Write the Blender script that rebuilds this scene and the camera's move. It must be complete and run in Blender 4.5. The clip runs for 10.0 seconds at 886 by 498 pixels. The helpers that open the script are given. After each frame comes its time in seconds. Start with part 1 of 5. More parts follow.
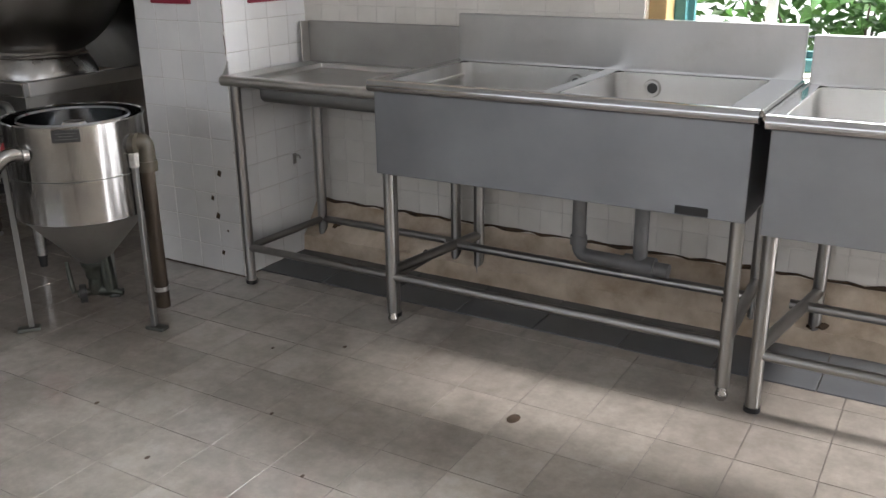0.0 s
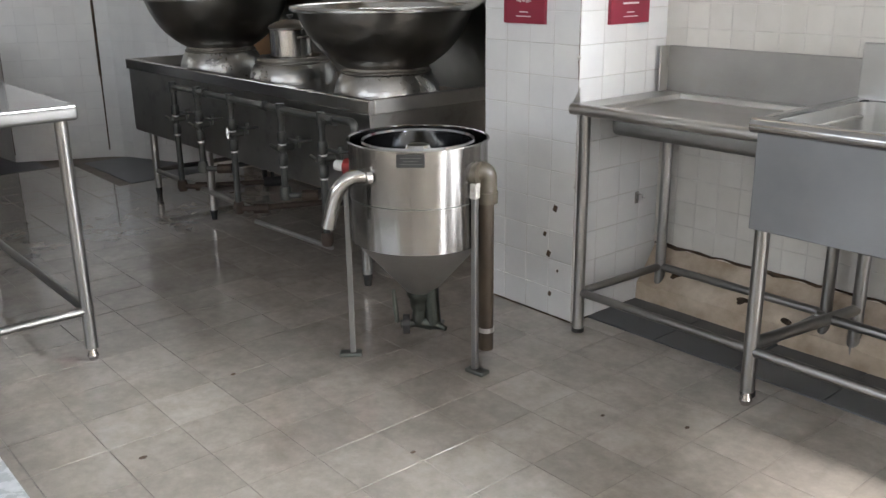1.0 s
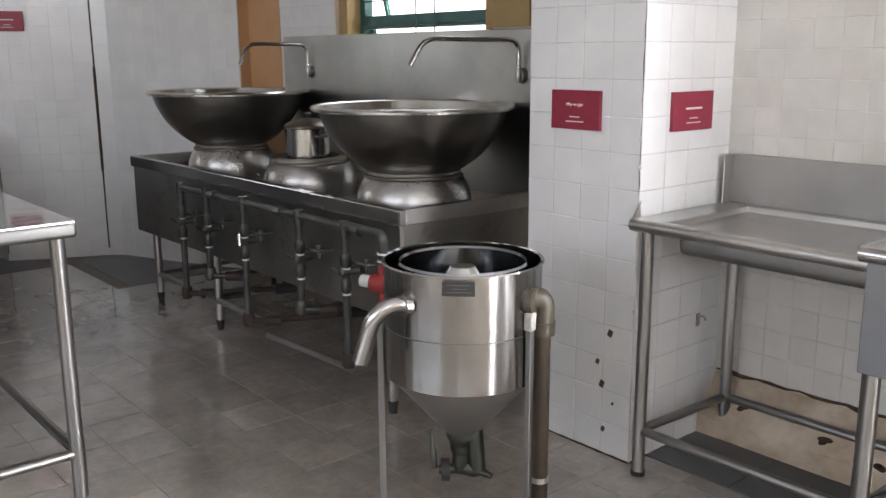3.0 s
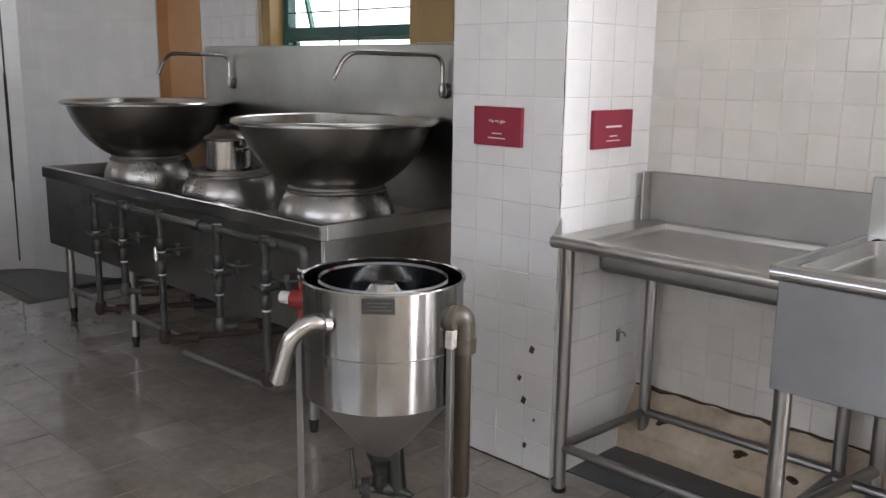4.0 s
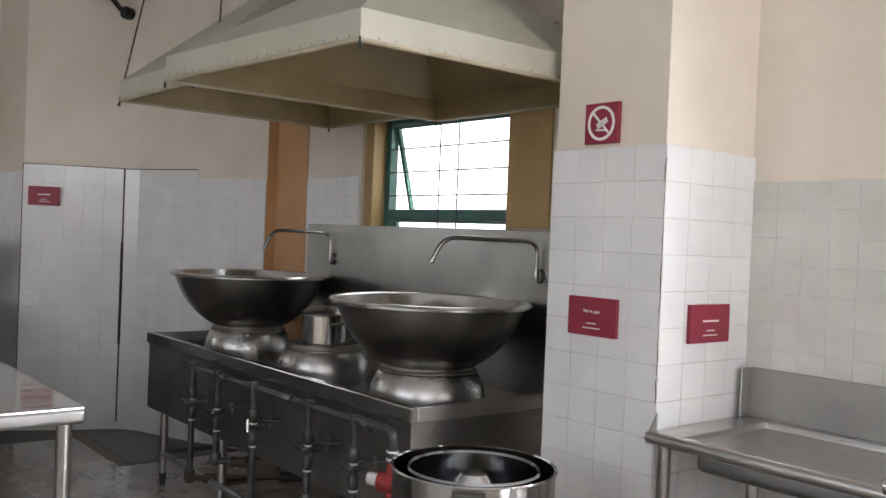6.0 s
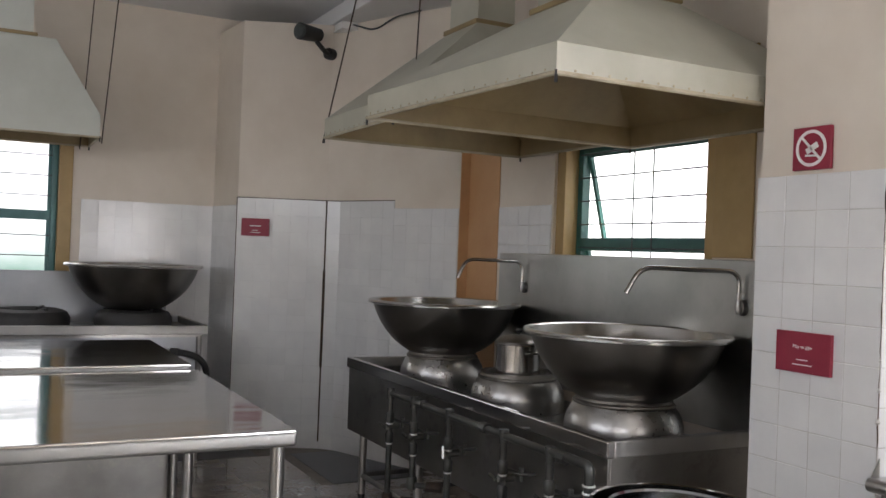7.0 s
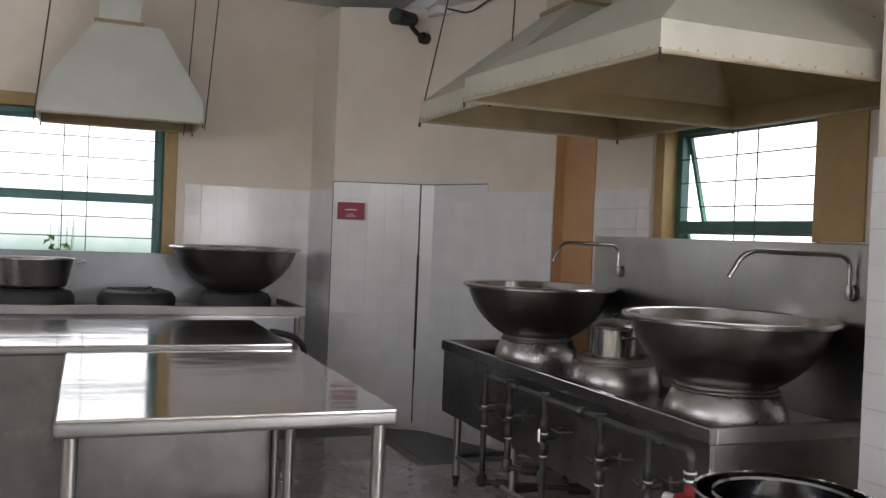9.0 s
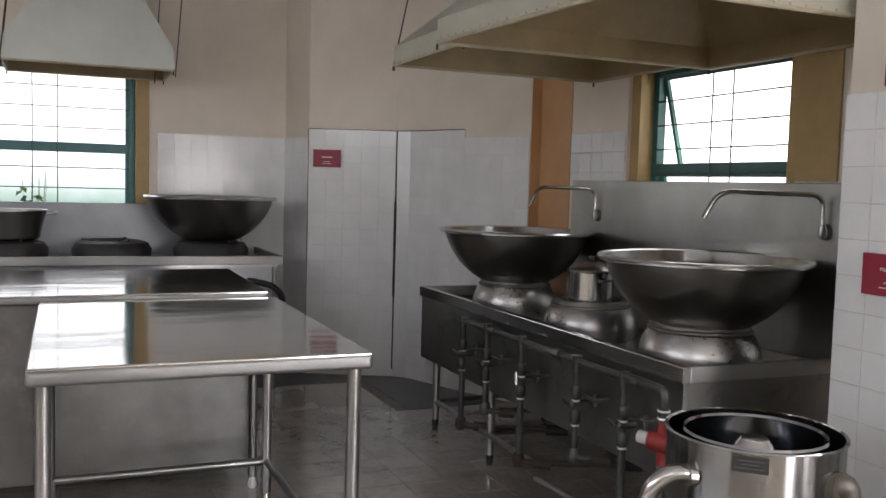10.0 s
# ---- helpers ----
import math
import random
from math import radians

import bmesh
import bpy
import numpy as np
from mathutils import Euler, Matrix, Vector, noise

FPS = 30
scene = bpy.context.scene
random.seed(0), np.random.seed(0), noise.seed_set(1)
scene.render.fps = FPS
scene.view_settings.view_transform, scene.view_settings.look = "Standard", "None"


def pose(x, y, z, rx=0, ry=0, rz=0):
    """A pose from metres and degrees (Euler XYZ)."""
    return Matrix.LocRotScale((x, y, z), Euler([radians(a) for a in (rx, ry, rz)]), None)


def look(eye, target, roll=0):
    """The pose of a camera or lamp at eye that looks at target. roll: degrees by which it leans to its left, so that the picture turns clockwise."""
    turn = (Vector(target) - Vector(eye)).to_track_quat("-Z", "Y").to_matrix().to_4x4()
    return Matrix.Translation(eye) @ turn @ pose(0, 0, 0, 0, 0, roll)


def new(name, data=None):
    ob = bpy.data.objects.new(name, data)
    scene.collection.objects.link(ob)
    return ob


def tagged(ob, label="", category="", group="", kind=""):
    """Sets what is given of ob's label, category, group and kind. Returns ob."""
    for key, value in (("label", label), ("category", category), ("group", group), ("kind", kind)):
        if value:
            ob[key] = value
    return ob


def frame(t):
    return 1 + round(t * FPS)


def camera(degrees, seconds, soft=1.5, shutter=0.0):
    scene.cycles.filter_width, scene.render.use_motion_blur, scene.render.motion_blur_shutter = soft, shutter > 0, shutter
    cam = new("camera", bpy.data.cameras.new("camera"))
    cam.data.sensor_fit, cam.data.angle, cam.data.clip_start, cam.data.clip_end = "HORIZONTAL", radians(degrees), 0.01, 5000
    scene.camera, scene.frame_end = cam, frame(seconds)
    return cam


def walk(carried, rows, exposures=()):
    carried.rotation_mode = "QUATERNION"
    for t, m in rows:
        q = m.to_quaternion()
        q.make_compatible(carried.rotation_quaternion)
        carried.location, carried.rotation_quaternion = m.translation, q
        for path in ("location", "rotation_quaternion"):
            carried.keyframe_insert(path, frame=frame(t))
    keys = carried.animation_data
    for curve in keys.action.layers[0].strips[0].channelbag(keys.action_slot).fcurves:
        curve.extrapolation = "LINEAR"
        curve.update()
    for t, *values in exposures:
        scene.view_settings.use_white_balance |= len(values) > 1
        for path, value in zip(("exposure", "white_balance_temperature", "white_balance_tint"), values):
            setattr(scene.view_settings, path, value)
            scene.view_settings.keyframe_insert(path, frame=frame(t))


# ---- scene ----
cam = camera(52.7, 10.0)
PATH = [
    (0, (0.923, 0.297, 1.245), (-0.042, 1.922, 0.591), -0.7),
    (0.3, (0.826, 0.331, 1.275), (-0.285, 1.821, 0.536), 0.4),
    (0.5, (0.736, 0.344, 1.225), (-0.491, 1.756, 0.519), -1.0),
    (0.8, (0.611, 0.428, 1.229), (-0.788, 1.713, 0.604), -1.3),
    (1, (0.555, 0.467, 1.226), (-0.903, 1.696, 0.622), -0.7),
    (1.2, (0.493, 0.502, 1.225), (-0.954, 1.725, 0.584), -0.2),
    (1.5, (0.388, 0.527, 1.233), (-1.057, 1.785, 0.662), 0.1),
    (1.8, (0.264, 0.498, 1.245), (-1.164, 1.808, 0.75), -0.7),
    (2, (0.215, 0.5, 1.261), (-1.24, 1.786, 0.783), -1.1),
    (2.2, (0.181, 0.501, 1.263), (-1.262, 1.791, 0.758), -0.9),
    (3.3, (0.186, 0.62, 1.261), (-1.311, 1.886, 0.861), -0.1),
    (3.5, (0.185, 0.621, 1.273), (-1.243, 1.958, 0.856), -0.6),
    (4, (0.178, 0.629, 1.268), (-1.204, 2.018, 0.872), 0.8),
    (4.5, (0.176, 0.623, 1.271), (-1.241, 1.982, 0.894), -0.4),
    (5, (0.181, 0.62, 1.283), (-1.296, 1.943, 1.021), 0.3),
    (5.2, (0.173, 0.612, 1.29), (-1.313, 1.939, 1.116), 1.0),
    (6.3, (0.177, 0.593, 1.331), (-1.425, 1.789, 1.325), 2.5),
    (6.5, (0.165, 0.59, 1.333), (-1.507, 1.687, 1.299), 2.6),
    (7, (0.166, 0.567, 1.343), (-1.609, 1.487, 1.354), 2.2),
    (7.5, (0.163, 0.536, 1.343), (-1.703, 1.255, 1.33), 2.0),
    (8, (0.155, 0.524, 1.34), (-1.743, 1.154, 1.308), 2.3),
    (8.5, (0.155, 0.534, 1.337), (-1.72, 1.227, 1.304), 2.3),
    (9, (0.153, 0.54, 1.332), (-1.705, 1.281, 1.302), 2.3),
    (9.5, (0.149, 0.553, 1.327), (-1.692, 1.329, 1.248), 2.1),
    (10, (0.149, 0.566, 1.315), (-1.687, 1.348, 1.173), 1.6),
]
walk(cam, [(t, look(eye, target, roll)) for t, eye, target, roll in PATH],
     exposures=[(0, 0.42, 6280, 14), (0.5, 0.74, 6300, 13), (1.0, 1.08, 6220, 12), (1.6, 1.18, 6220, 13), (3.5, 1.04, 6270, 16), (4.2, 0.88, 6270, 16), (5.0, 0.86, 6300, 16), (6.5, 0.86, 6340, 15), (7.0, 0.68, 6380, 16), (7.5, 0.62, 6400, 16), (10, 0.64, 6380, 17)])

# ---- world, sun, exposure ----
world = bpy.data.worlds.new("sky")
scene.world = world
world.use_nodes = True
wn = world.node_tree
sky = wn.nodes.new("ShaderNodeTexSky")
sky.sky_type = "NISHITA"
sky.sun_disc = False
sky.sun_elevation = radians(33)
sky.sun_rotation = radians(87)
wn.links.new(sky.outputs[0], wn.nodes["Background"].inputs[0])
wn.nodes["Background"].inputs[1].default_value = 0.05
sun = new("sun", bpy.data.lights.new("sun", "SUN"))
sun.data.energy, sun.data.angle, sun.data.color = 4.8, radians(4), (1, 0.96, 0.9)
sun.matrix_world = look((8.38, 0.35, 5.45), (0, 0, 0))


def opening_lamp(eye, target, w, h, power, color=(0.95, 0.98, 1.0), spread=180):
    lamp = new("opening_light", bpy.data.lights.new("opening_light", "AREA"))
    lamp.data.shape, lamp.data.size, lamp.data.size_y = "RECTANGLE", w, h
    lamp.data.energy, lamp.data.color, lamp.data.spread = power, color, radians(spread)
    lamp.matrix_world = look(eye, target)
    return lamp


# daylight lamps at the sink window and at unseen, added east and south openings
opening_lamp((2.95, 2.74, 1.0), (0, 2.5, 0.5), 0.8, 1.9, 32, (0.98, 0.99, 1.0))
opening_lamp((2.95, -1.75, 2.35), (0, -1.0, 1.7), 2.8, 0.8, 21)
opening_lamp((-1.6, -3.95, 2.0), (-1.8, 0, 1.3), 4.3, 1.5, 37)
opening_lamp((1.1, 3.6, 1.78), (1.0, 1.4, 0.0), 1.9, 0.5, 140)

# ---- materials ----


def mat(name):
    m = bpy.data.materials.new(name)
    m.use_nodes = True
    nt = m.node_tree
    return m, nt, nt.nodes["Principled BSDF"]


def node(nt, kind, **inputs):
    n = nt.nodes.new(kind)
    for k, v in inputs.items():
        n.inputs[k.replace("_", " ")].default_value = v
    return n


def ramp(nt, fac, stops):
    r = nt.nodes.new("ShaderNodeValToRGB")
    el = r.color_ramp.elements
    el[0].position, el[0].color = stops[0][0], (*stops[0][1], 1)
    el[1].position, el[1].color = stops[-1][0], (*stops[-1][1], 1)
    for p, c in stops[1:-1]:
        e = el.new(p)
        e.color = (*c, 1)
    nt.links.new(fac, r.inputs[0])
    return r.outputs[0]


def mix(nt, fac, a, b, blend="MIX"):
    n = nt.nodes.new("ShaderNodeMix")
    n.data_type, n.blend_type = "RGBA", blend
    for sock, v in ((n.inputs[0], fac), (n.inputs[6], a), (n.inputs[7], b)):
        if isinstance(v, (int, float)):
            sock.default_value = v
        elif isinstance(v, tuple):
            sock.default_value = (*v, 1)
        else:
            nt.links.new(v, sock)
    return n.outputs[2]


def coords(nt, scale=(1, 1, 1)):
    g = nt.nodes.new("ShaderNodeNewGeometry")
    m = nt.nodes.new("ShaderNodeMapping")
    m.inputs["Scale"].default_value = scale
    nt.links.new(g.outputs["Position"], m.inputs["Vector"])
    return m.outputs[0]


def noise_tex(nt, vec, scale, detail=4.0, rough=0.55):
    n = node(nt, "ShaderNodeTexNoise", Scale=scale, Detail=detail, Roughness=rough)
    nt.links.new(vec, n.inputs["Vector"])
    return n.outputs["Fac"]


def bump(nt, b, height, strength=0.2, dist=0.002):
    n = node(nt, "ShaderNodeBump", Strength=strength, Distance=dist)
    nt.links.new(height, n.inputs["Height"])
    nt.links.new(n.outputs[0], b.inputs["Normal"])


def rough_range(nt, b, fac, lo, hi):
    r = node(nt, "ShaderNodeMapRange", To_Min=lo, To_Max=hi)
    nt.links.new(fac, r.inputs["Value"])
    nt.links.new(r.outputs[0], b.inputs["Roughness"])


def steel(name, dark, light, lo, hi, stretch=(1, 1, 1), stain=(0.3, 0.27, 0.22), amount=0.25, waves=0.0, dents=0.0):
    """Brushed, worn stainless steel: fine streaks, cloudy stains, uneven gloss."""
    m, nt, b = mat(name)
    b.inputs["Metallic"].default_value = 1
    big = noise_tex(nt, coords(nt), 3.2, 6)
    fine = noise_tex(nt, coords(nt, stretch), 60, 3)
    col = ramp(nt, big, [(0.3, dark), (0.7, light)])
    spots = ramp(nt, noise_tex(nt, coords(nt), 9, 8, 0.7), [(0.55, (0, 0, 0)), (0.75, (amount, amount, amount))])
    nt.links.new(mix(nt, spots, col, stain), b.inputs["Base Color"])
    both = mix(nt, 0.5, big, fine)
    rough_range(nt, b, both, lo, hi)
    if waves:
        bump(nt, b, noise_tex(nt, coords(nt, (1.6, 0.6, 1)), 3.0, 2), waves, 0.005)
    elif dents:
        bump(nt, b, noise_tex(nt, coords(nt, (1, 1, 0.06)), 11, 2, 0.4), dents, 0.02)
    else:
        bump(nt, b, fine, 0.08, 0.001)
    return m


STEEL = steel("brushed_steel", (0.46, 0.45, 0.43), (0.6, 0.59, 0.57), 0.2, 0.42, (1, 1, 6))
STEEL_TOP = steel("worktop_steel", (0.45, 0.445, 0.44), (0.52, 0.515, 0.51), 0.06, 0.14, (0.3, 3, 3), amount=0.1, waves=0.45)
# darker and bluer than the rims: reflected sky put into the colour
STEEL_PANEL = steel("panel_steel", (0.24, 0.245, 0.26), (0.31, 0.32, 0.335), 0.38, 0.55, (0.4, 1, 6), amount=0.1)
STEEL_PIPE = steel("tube_steel", (0.26, 0.255, 0.245), (0.37, 0.36, 0.345), 0.25, 0.42)
STEEL_BRIGHT = steel("polished_steel", (0.44, 0.43, 0.42), (0.62, 0.61, 0.59), 0.08, 0.26, (5, 5, 0.15))
STEEL_STOVE = steel("stove_steel", (0.28, 0.27, 0.255), (0.4, 0.39, 0.37), 0.22, 0.4, (0.4, 1, 4), (0.08, 0.07, 0.06), 0.5)
WOK = steel("wok_steel", (0.2, 0.19, 0.177), (0.28, 0.267, 0.248), 0.26, 0.36, (2, 2, 0.4), (0.1, 0.09, 0.08), 0.14)
# brighter copy of the wok steel, carrying the window highlights inside
WOK_IN = steel("wok_inside_steel", (0.4, 0.385, 0.36), (0.58, 0.565, 0.54), 0.14, 0.3, (2, 2, 0.4), (0.3, 0.26, 0.2), 0.3)
DOME = steel("burner_steel", (0.34, 0.33, 0.315), (0.54, 0.53, 0.51), 0.14, 0.46, (1, 1, 1), (0.2, 0.18, 0.16), 0.45, dents=0.08)
SCORCHED = steel("scorched_steel", (0.16, 0.145, 0.125), (0.3, 0.28, 0.25), 0.4, 0.65, (1, 1, 1), (0.06, 0.05, 0.04), 0.9)
# base raised: the rims' window highlights are put into the colour
RIM = steel("bright_rim_steel", (0.62, 0.61, 0.59), (0.76, 0.75, 0.73), 0.18, 0.32)
# front-panel copy, colour darkened because the added east lamp hits it directly
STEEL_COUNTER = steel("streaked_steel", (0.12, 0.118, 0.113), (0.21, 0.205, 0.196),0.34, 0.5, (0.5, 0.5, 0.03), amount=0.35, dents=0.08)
DRUM = steel("drum_steel", (0.23, 0.225, 0.215), (0.4, 0.39, 0.375), 0.1, 0.26, (5, 5, 0.15), dents=0.8)
# lighter and bluer than the drum: grey-blue reflections put into the base
INNER = steel("inner_drum_steel", (0.34, 0.35, 0.365), (0.5, 0.51, 0.53), 0.07, 0.2, (4, 4, 0.2))
# darkened below the worktops to offset the added east lamp's glare
STEEL_EDGE = steel("edge_steel", (0.2, 0.197, 0.19), (0.28, 0.275, 0.265), 0.38, 0.55, (0.3, 0.3, 3))
RANGE_SPLASH = steel("range_splash_steel", (0.36, 0.36, 0.34), (0.5, 0.495, 0.47), 0.27, 0.37, (1, 1, 0.2), (0.2, 0.18, 0.15), 0.15, dents=0.05)
SPLASH = steel("splash_steel", (0.38, 0.375, 0.365), (0.48, 0.475, 0.46), 0.26, 0.42, (0.5, 0.5, 4))
BASIN = steel("bowl_steel", (0.5, 0.49, 0.47), (0.62, 0.61, 0.59), 0.28, 0.45)
GUNK = steel("blackened_valve_metal", (0.05, 0.056, 0.048), (0.11, 0.115, 0.1), 0.38, 0.6)
VALVE = steel("dull_valve_metal", (0.1, 0.105, 0.095), (0.18, 0.185, 0.17), 0.4, 0.6)
CONE = steel("dull_steel", (0.3, 0.29, 0.28), (0.4, 0.39, 0.37), 0.4, 0.6, (1, 1, 4))


def simple(name, c1, c2, lo, hi, scale=8, bump_s=0.1, metal=0.0, per_object=0.0, island=0.0):
    m, nt, b = mat(name)
    b.inputs["Metallic"].default_value = metal
    n = noise_tex(nt, coords(nt), scale, 6, 0.6)
    f = noise_tex(nt, coords(nt), scale * 9, 3)
    col = ramp(nt, n, [(0.3, c1), (0.7, c2)])
    for amount, kind, out in ((per_object, "ShaderNodeObjectInfo", "Random"), (island, "ShaderNodeNewGeometry", "Random Per Island")):
        if amount:
            o = nt.nodes.new(kind)
            v = node(nt, "ShaderNodeMapRange", To_Min=1 - amount, To_Max=1 + amount)
            nt.links.new(o.outputs[out], v.inputs["Value"])
            h = nt.nodes.new("ShaderNodeHueSaturation")
            nt.links.new(v.outputs[0], h.inputs["Value"])
            nt.links.new(col, h.inputs["Color"])
            col = h.outputs[0]
    nt.links.new(col, b.inputs["Base Color"])
    rough_range(nt, b, n, lo, hi)
    bump(nt, b, f, bump_s, 0.002)
    return m


TILE = simple("white_glazed_tile", (0.7, 0.7, 0.7), (0.78, 0.78, 0.77), 0.1, 0.22, 5, 0.04, per_object=0.025)
TILE_OLD = simple("aged_cream_glazed_tile", (0.56, 0.54, 0.5), (0.65, 0.63, 0.59), 0.1, 0.24, 5, 0.04, per_object=0.03)
TILE_OLD_FAR = simple("aged_cream_glazed_tile_field", (0.56, 0.54, 0.5), (0.65, 0.63, 0.59), 0.1, 0.24, 5, 0.04, island=0.03)
TILE_FAR = simple("white_glazed_tile_field", (0.69, 0.69, 0.69), (0.77, 0.77, 0.76), 0.1, 0.22, 5, 0.04, island=0.015)
GROUT = simple("wall_grout", (0.4, 0.38, 0.355), (0.68, 0.66, 0.63), 0.7, 0.9, 12, 0.3)
PAINT = simple("cream_wall_paint", (0.66, 0.585, 0.495), (0.74, 0.67, 0.58), 0.45, 0.65, 2.5, 0.12)
CEILING = simple("white_ceiling_paint", (0.68, 0.69, 0.7), (0.76, 0.77, 0.78), 0.6, 0.8, 2, 0.1)
# orange put in for warm light bounced onto pale wall
WARM_BOUNCE = simple("warm_bounce_tint", (0.5, 0.27, 0.12), (0.58, 0.34, 0.17), 0.35, 0.5, 3, 0.1)
OCHRE = simple("ochre_casing_paint", (0.33, 0.22, 0.085), (0.42, 0.29, 0.125), 0.4, 0.6, 6, 0.1)
GREEN = simple("green_frame_paint", (0.02, 0.09, 0.075), (0.035, 0.13, 0.11), 0.3, 0.5, 10, 0.1)
TEAL = simple("teal_frame_paint", (0.04, 0.15, 0.15), (0.07, 0.2, 0.2), 0.3, 0.5, 10, 0.1)
DARKBAR = simple("dark_iron_bar", (0.04, 0.05, 0.05), (0.07, 0.08, 0.08), 0.4, 0.6, 20)
HOOD = simple("cream_hood_enamel", (0.37, 0.36, 0.29), (0.47, 0.46, 0.38), 0.3, 0.45, 3, 0.06)
HOOD_GREY = simple("grey_green_hood_enamel", (0.48, 0.5, 0.45), (0.56, 0.58, 0.53), 0.3, 0.45, 3, 0.06)
GUTTER = simple("dirty_cream_enamel", (0.3, 0.25, 0.16), (0.46, 0.41, 0.3), 0.4, 0.6, 9, 0.15)
HOOD_IN = simple("brown_hood_lining", (0.21, 0.15, 0.068), (0.32, 0.24, 0.118), 0.4, 0.6, 4, 0.1)
IRON = simple("black_cast_iron", (0.012, 0.012, 0.012), (0.03, 0.028, 0.026), 0.45, 0.7, 14, 0.4)
BLACK = simple("black_rubber", (0.01, 0.01, 0.01), (0.02, 0.02, 0.02), 0.4, 0.6, 20)
RED = simple("dark_red_plaque", (0.23, 0.012, 0.035), (0.28, 0.02, 0.045), 0.35, 0.5, 8, 0.03)
REDPAINT = simple("red_valve_paint", (0.22, 0.018, 0.018), (0.3, 0.03, 0.028), 0.4, 0.6, 20)
WHITE = simple("white_plastic", (0.75, 0.75, 0.73), (0.8, 0.8, 0.78), 0.3, 0.5, 10, 0.02)
WRAP = simple("grubby_white_wrap", (0.25, 0.23, 0.2), (0.45, 0.43, 0.4), 0.6, 0.9, 40, 0.4)
BRASS = simple("oily_brown_pipe", (0.034, 0.023, 0.013), (0.058, 0.04, 0.023), 0.55, 0.72, 12, 0.15)
RUST = simple("rusty_fitting", (0.035, 0.024, 0.018), (0.07, 0.047, 0.033), 0.6, 0.85, 30, 0.4)
ELBOW = simple("worn_olive_elbow", (0.038, 0.031, 0.02), (0.08, 0.067, 0.046), 0.32, 0.5, 16, 0.25)
PVC = simple("grey_plastic_pipe", (0.11, 0.11, 0.11), (0.17, 0.17, 0.17), 0.35, 0.5, 10, 0.05)
GASPIPE = simple("painted_gas_pipe", (0.05, 0.052, 0.049), (0.1, 0.102, 0.096), 0.22, 0.42, 14, 0.15, metal=0.6)
FLOORBED = simple("floor_grout", (0.14, 0.122, 0.104), (0.24, 0.213, 0.186), 0.5, 0.7, 10, 0.2)
SLATE = simple("dark_slate_tile", (0.07, 0.075, 0.082), (0.1, 0.105, 0.112), 0.25, 0.45, 6, 0.1, per_object=0.12)
PLINTH = simple("bare_stained_mortar", (0.34, 0.26, 0.18), (0.66, 0.57, 0.46), 0.75, 0.95, 7, 0.9)
# serves real dirt and the shade put into holes, joints and undercuts
DIRT_SHADE = simple("dirt_and_shade", (0.03, 0.02, 0.012), (0.09, 0.055, 0.03), 0.8, 1.0, 30, 0.5)
SLAB = simple("pale_floor_slab", (0.4, 0.42, 0.43), (0.56, 0.58, 0.59), 0.2, 0.35, 22, 0.05)
LEAF = simple("green_leaf", (0.04, 0.12, 0.02), (0.1, 0.24, 0.05), 0.4, 0.6, 12, 0.1, island=0.35)
CONCRETE = simple("outside_ground", (0.25, 0.24, 0.22), (0.35, 0.34, 0.31), 0.8, 0.95, 3, 0.3)


def floor_material(name, random_kind, out):
    m, nt, b = mat(name)
    o = nt.nodes.new(random_kind)
    v = coords(nt)
    big = noise_tex(nt, v, 1.3, 5, 0.6)
    fine = noise_tex(nt, v, 26, 8, 0.7)
    base = ramp(nt, o.outputs[out], [(0.0, (0.32, 0.294, 0.264)), (0.25, (0.34, 0.313, 0.282)), (0.85, (0.365, 0.336, 0.303)), (1.0, (0.42, 0.389, 0.352))])
    mott = ramp(nt, fine, [(0.3, (0.86, 0.85, 0.83)), (0.7, (1.07, 1.06, 1.05))])
    c = mix(nt, 1.0, base, mott, "MULTIPLY")
    dirt = ramp(nt, big, [(0.32, (0.7, 0.68, 0.66)), (0.5, (0.95, 0.94, 0.93)), (0.68, (1.08, 1.08, 1.08))])
    c = mix(nt, 1.0, c, dirt, "MULTIPLY")
    smear = ramp(nt, noise_tex(nt, v, 5.5, 7, 0.72), [(0.4, (0.84, 0.83, 0.82)), (0.6, (1.06, 1.06, 1.06))])
    c = mix(nt, 1.0, c, smear, "MULTIPLY")
    nt.links.new(c, b.inputs["Base Color"])
    rough_range(nt, b, mix(nt, 0.4, big, fine), 0.08, 0.3)
    bump(nt, b, fine, 0.05, 0.001)
    b.inputs["Coat Weight"].default_value = 1.0
    b.inputs["Coat Roughness"].default_value = 0.04
    return m


FLOOR = floor_material("worn_cement_tile", "ShaderNodeObjectInfo", "Random")
FLOOR_FAR = floor_material("worn_cement_tile_field", "ShaderNodeNewGeometry", "Random Per Island")

m_glass, nt, b = mat("window_glass")
b.inputs["Roughness"].default_value = 0.05
b.inputs["Transmission Weight"].default_value = 1
b.inputs["IOR"].default_value = 1.1
GLASS = m_glass


def glow(name, c1, c2, strength, scale):
    m = bpy.data.materials.new(name)
    m.use_nodes = True
    nt = m.node_tree
    nt.nodes.clear()
    e, o = nt.nodes.new("ShaderNodeEmission"), nt.nodes.new("ShaderNodeOutputMaterial")
    nt.links.new(ramp(nt, noise_tex(nt, coords(nt), scale, 3), [(0.38, c1), (0.62, c2)]), e.inputs[0])
    e.inputs[1].default_value = strength
    nt.links.new(e.outputs[0], o.inputs[0])
    return m


BRIGHT = glow("bright_overcast_distance", (0.92, 0.96, 0.9), (1, 1, 1), 2.4, 1.2)


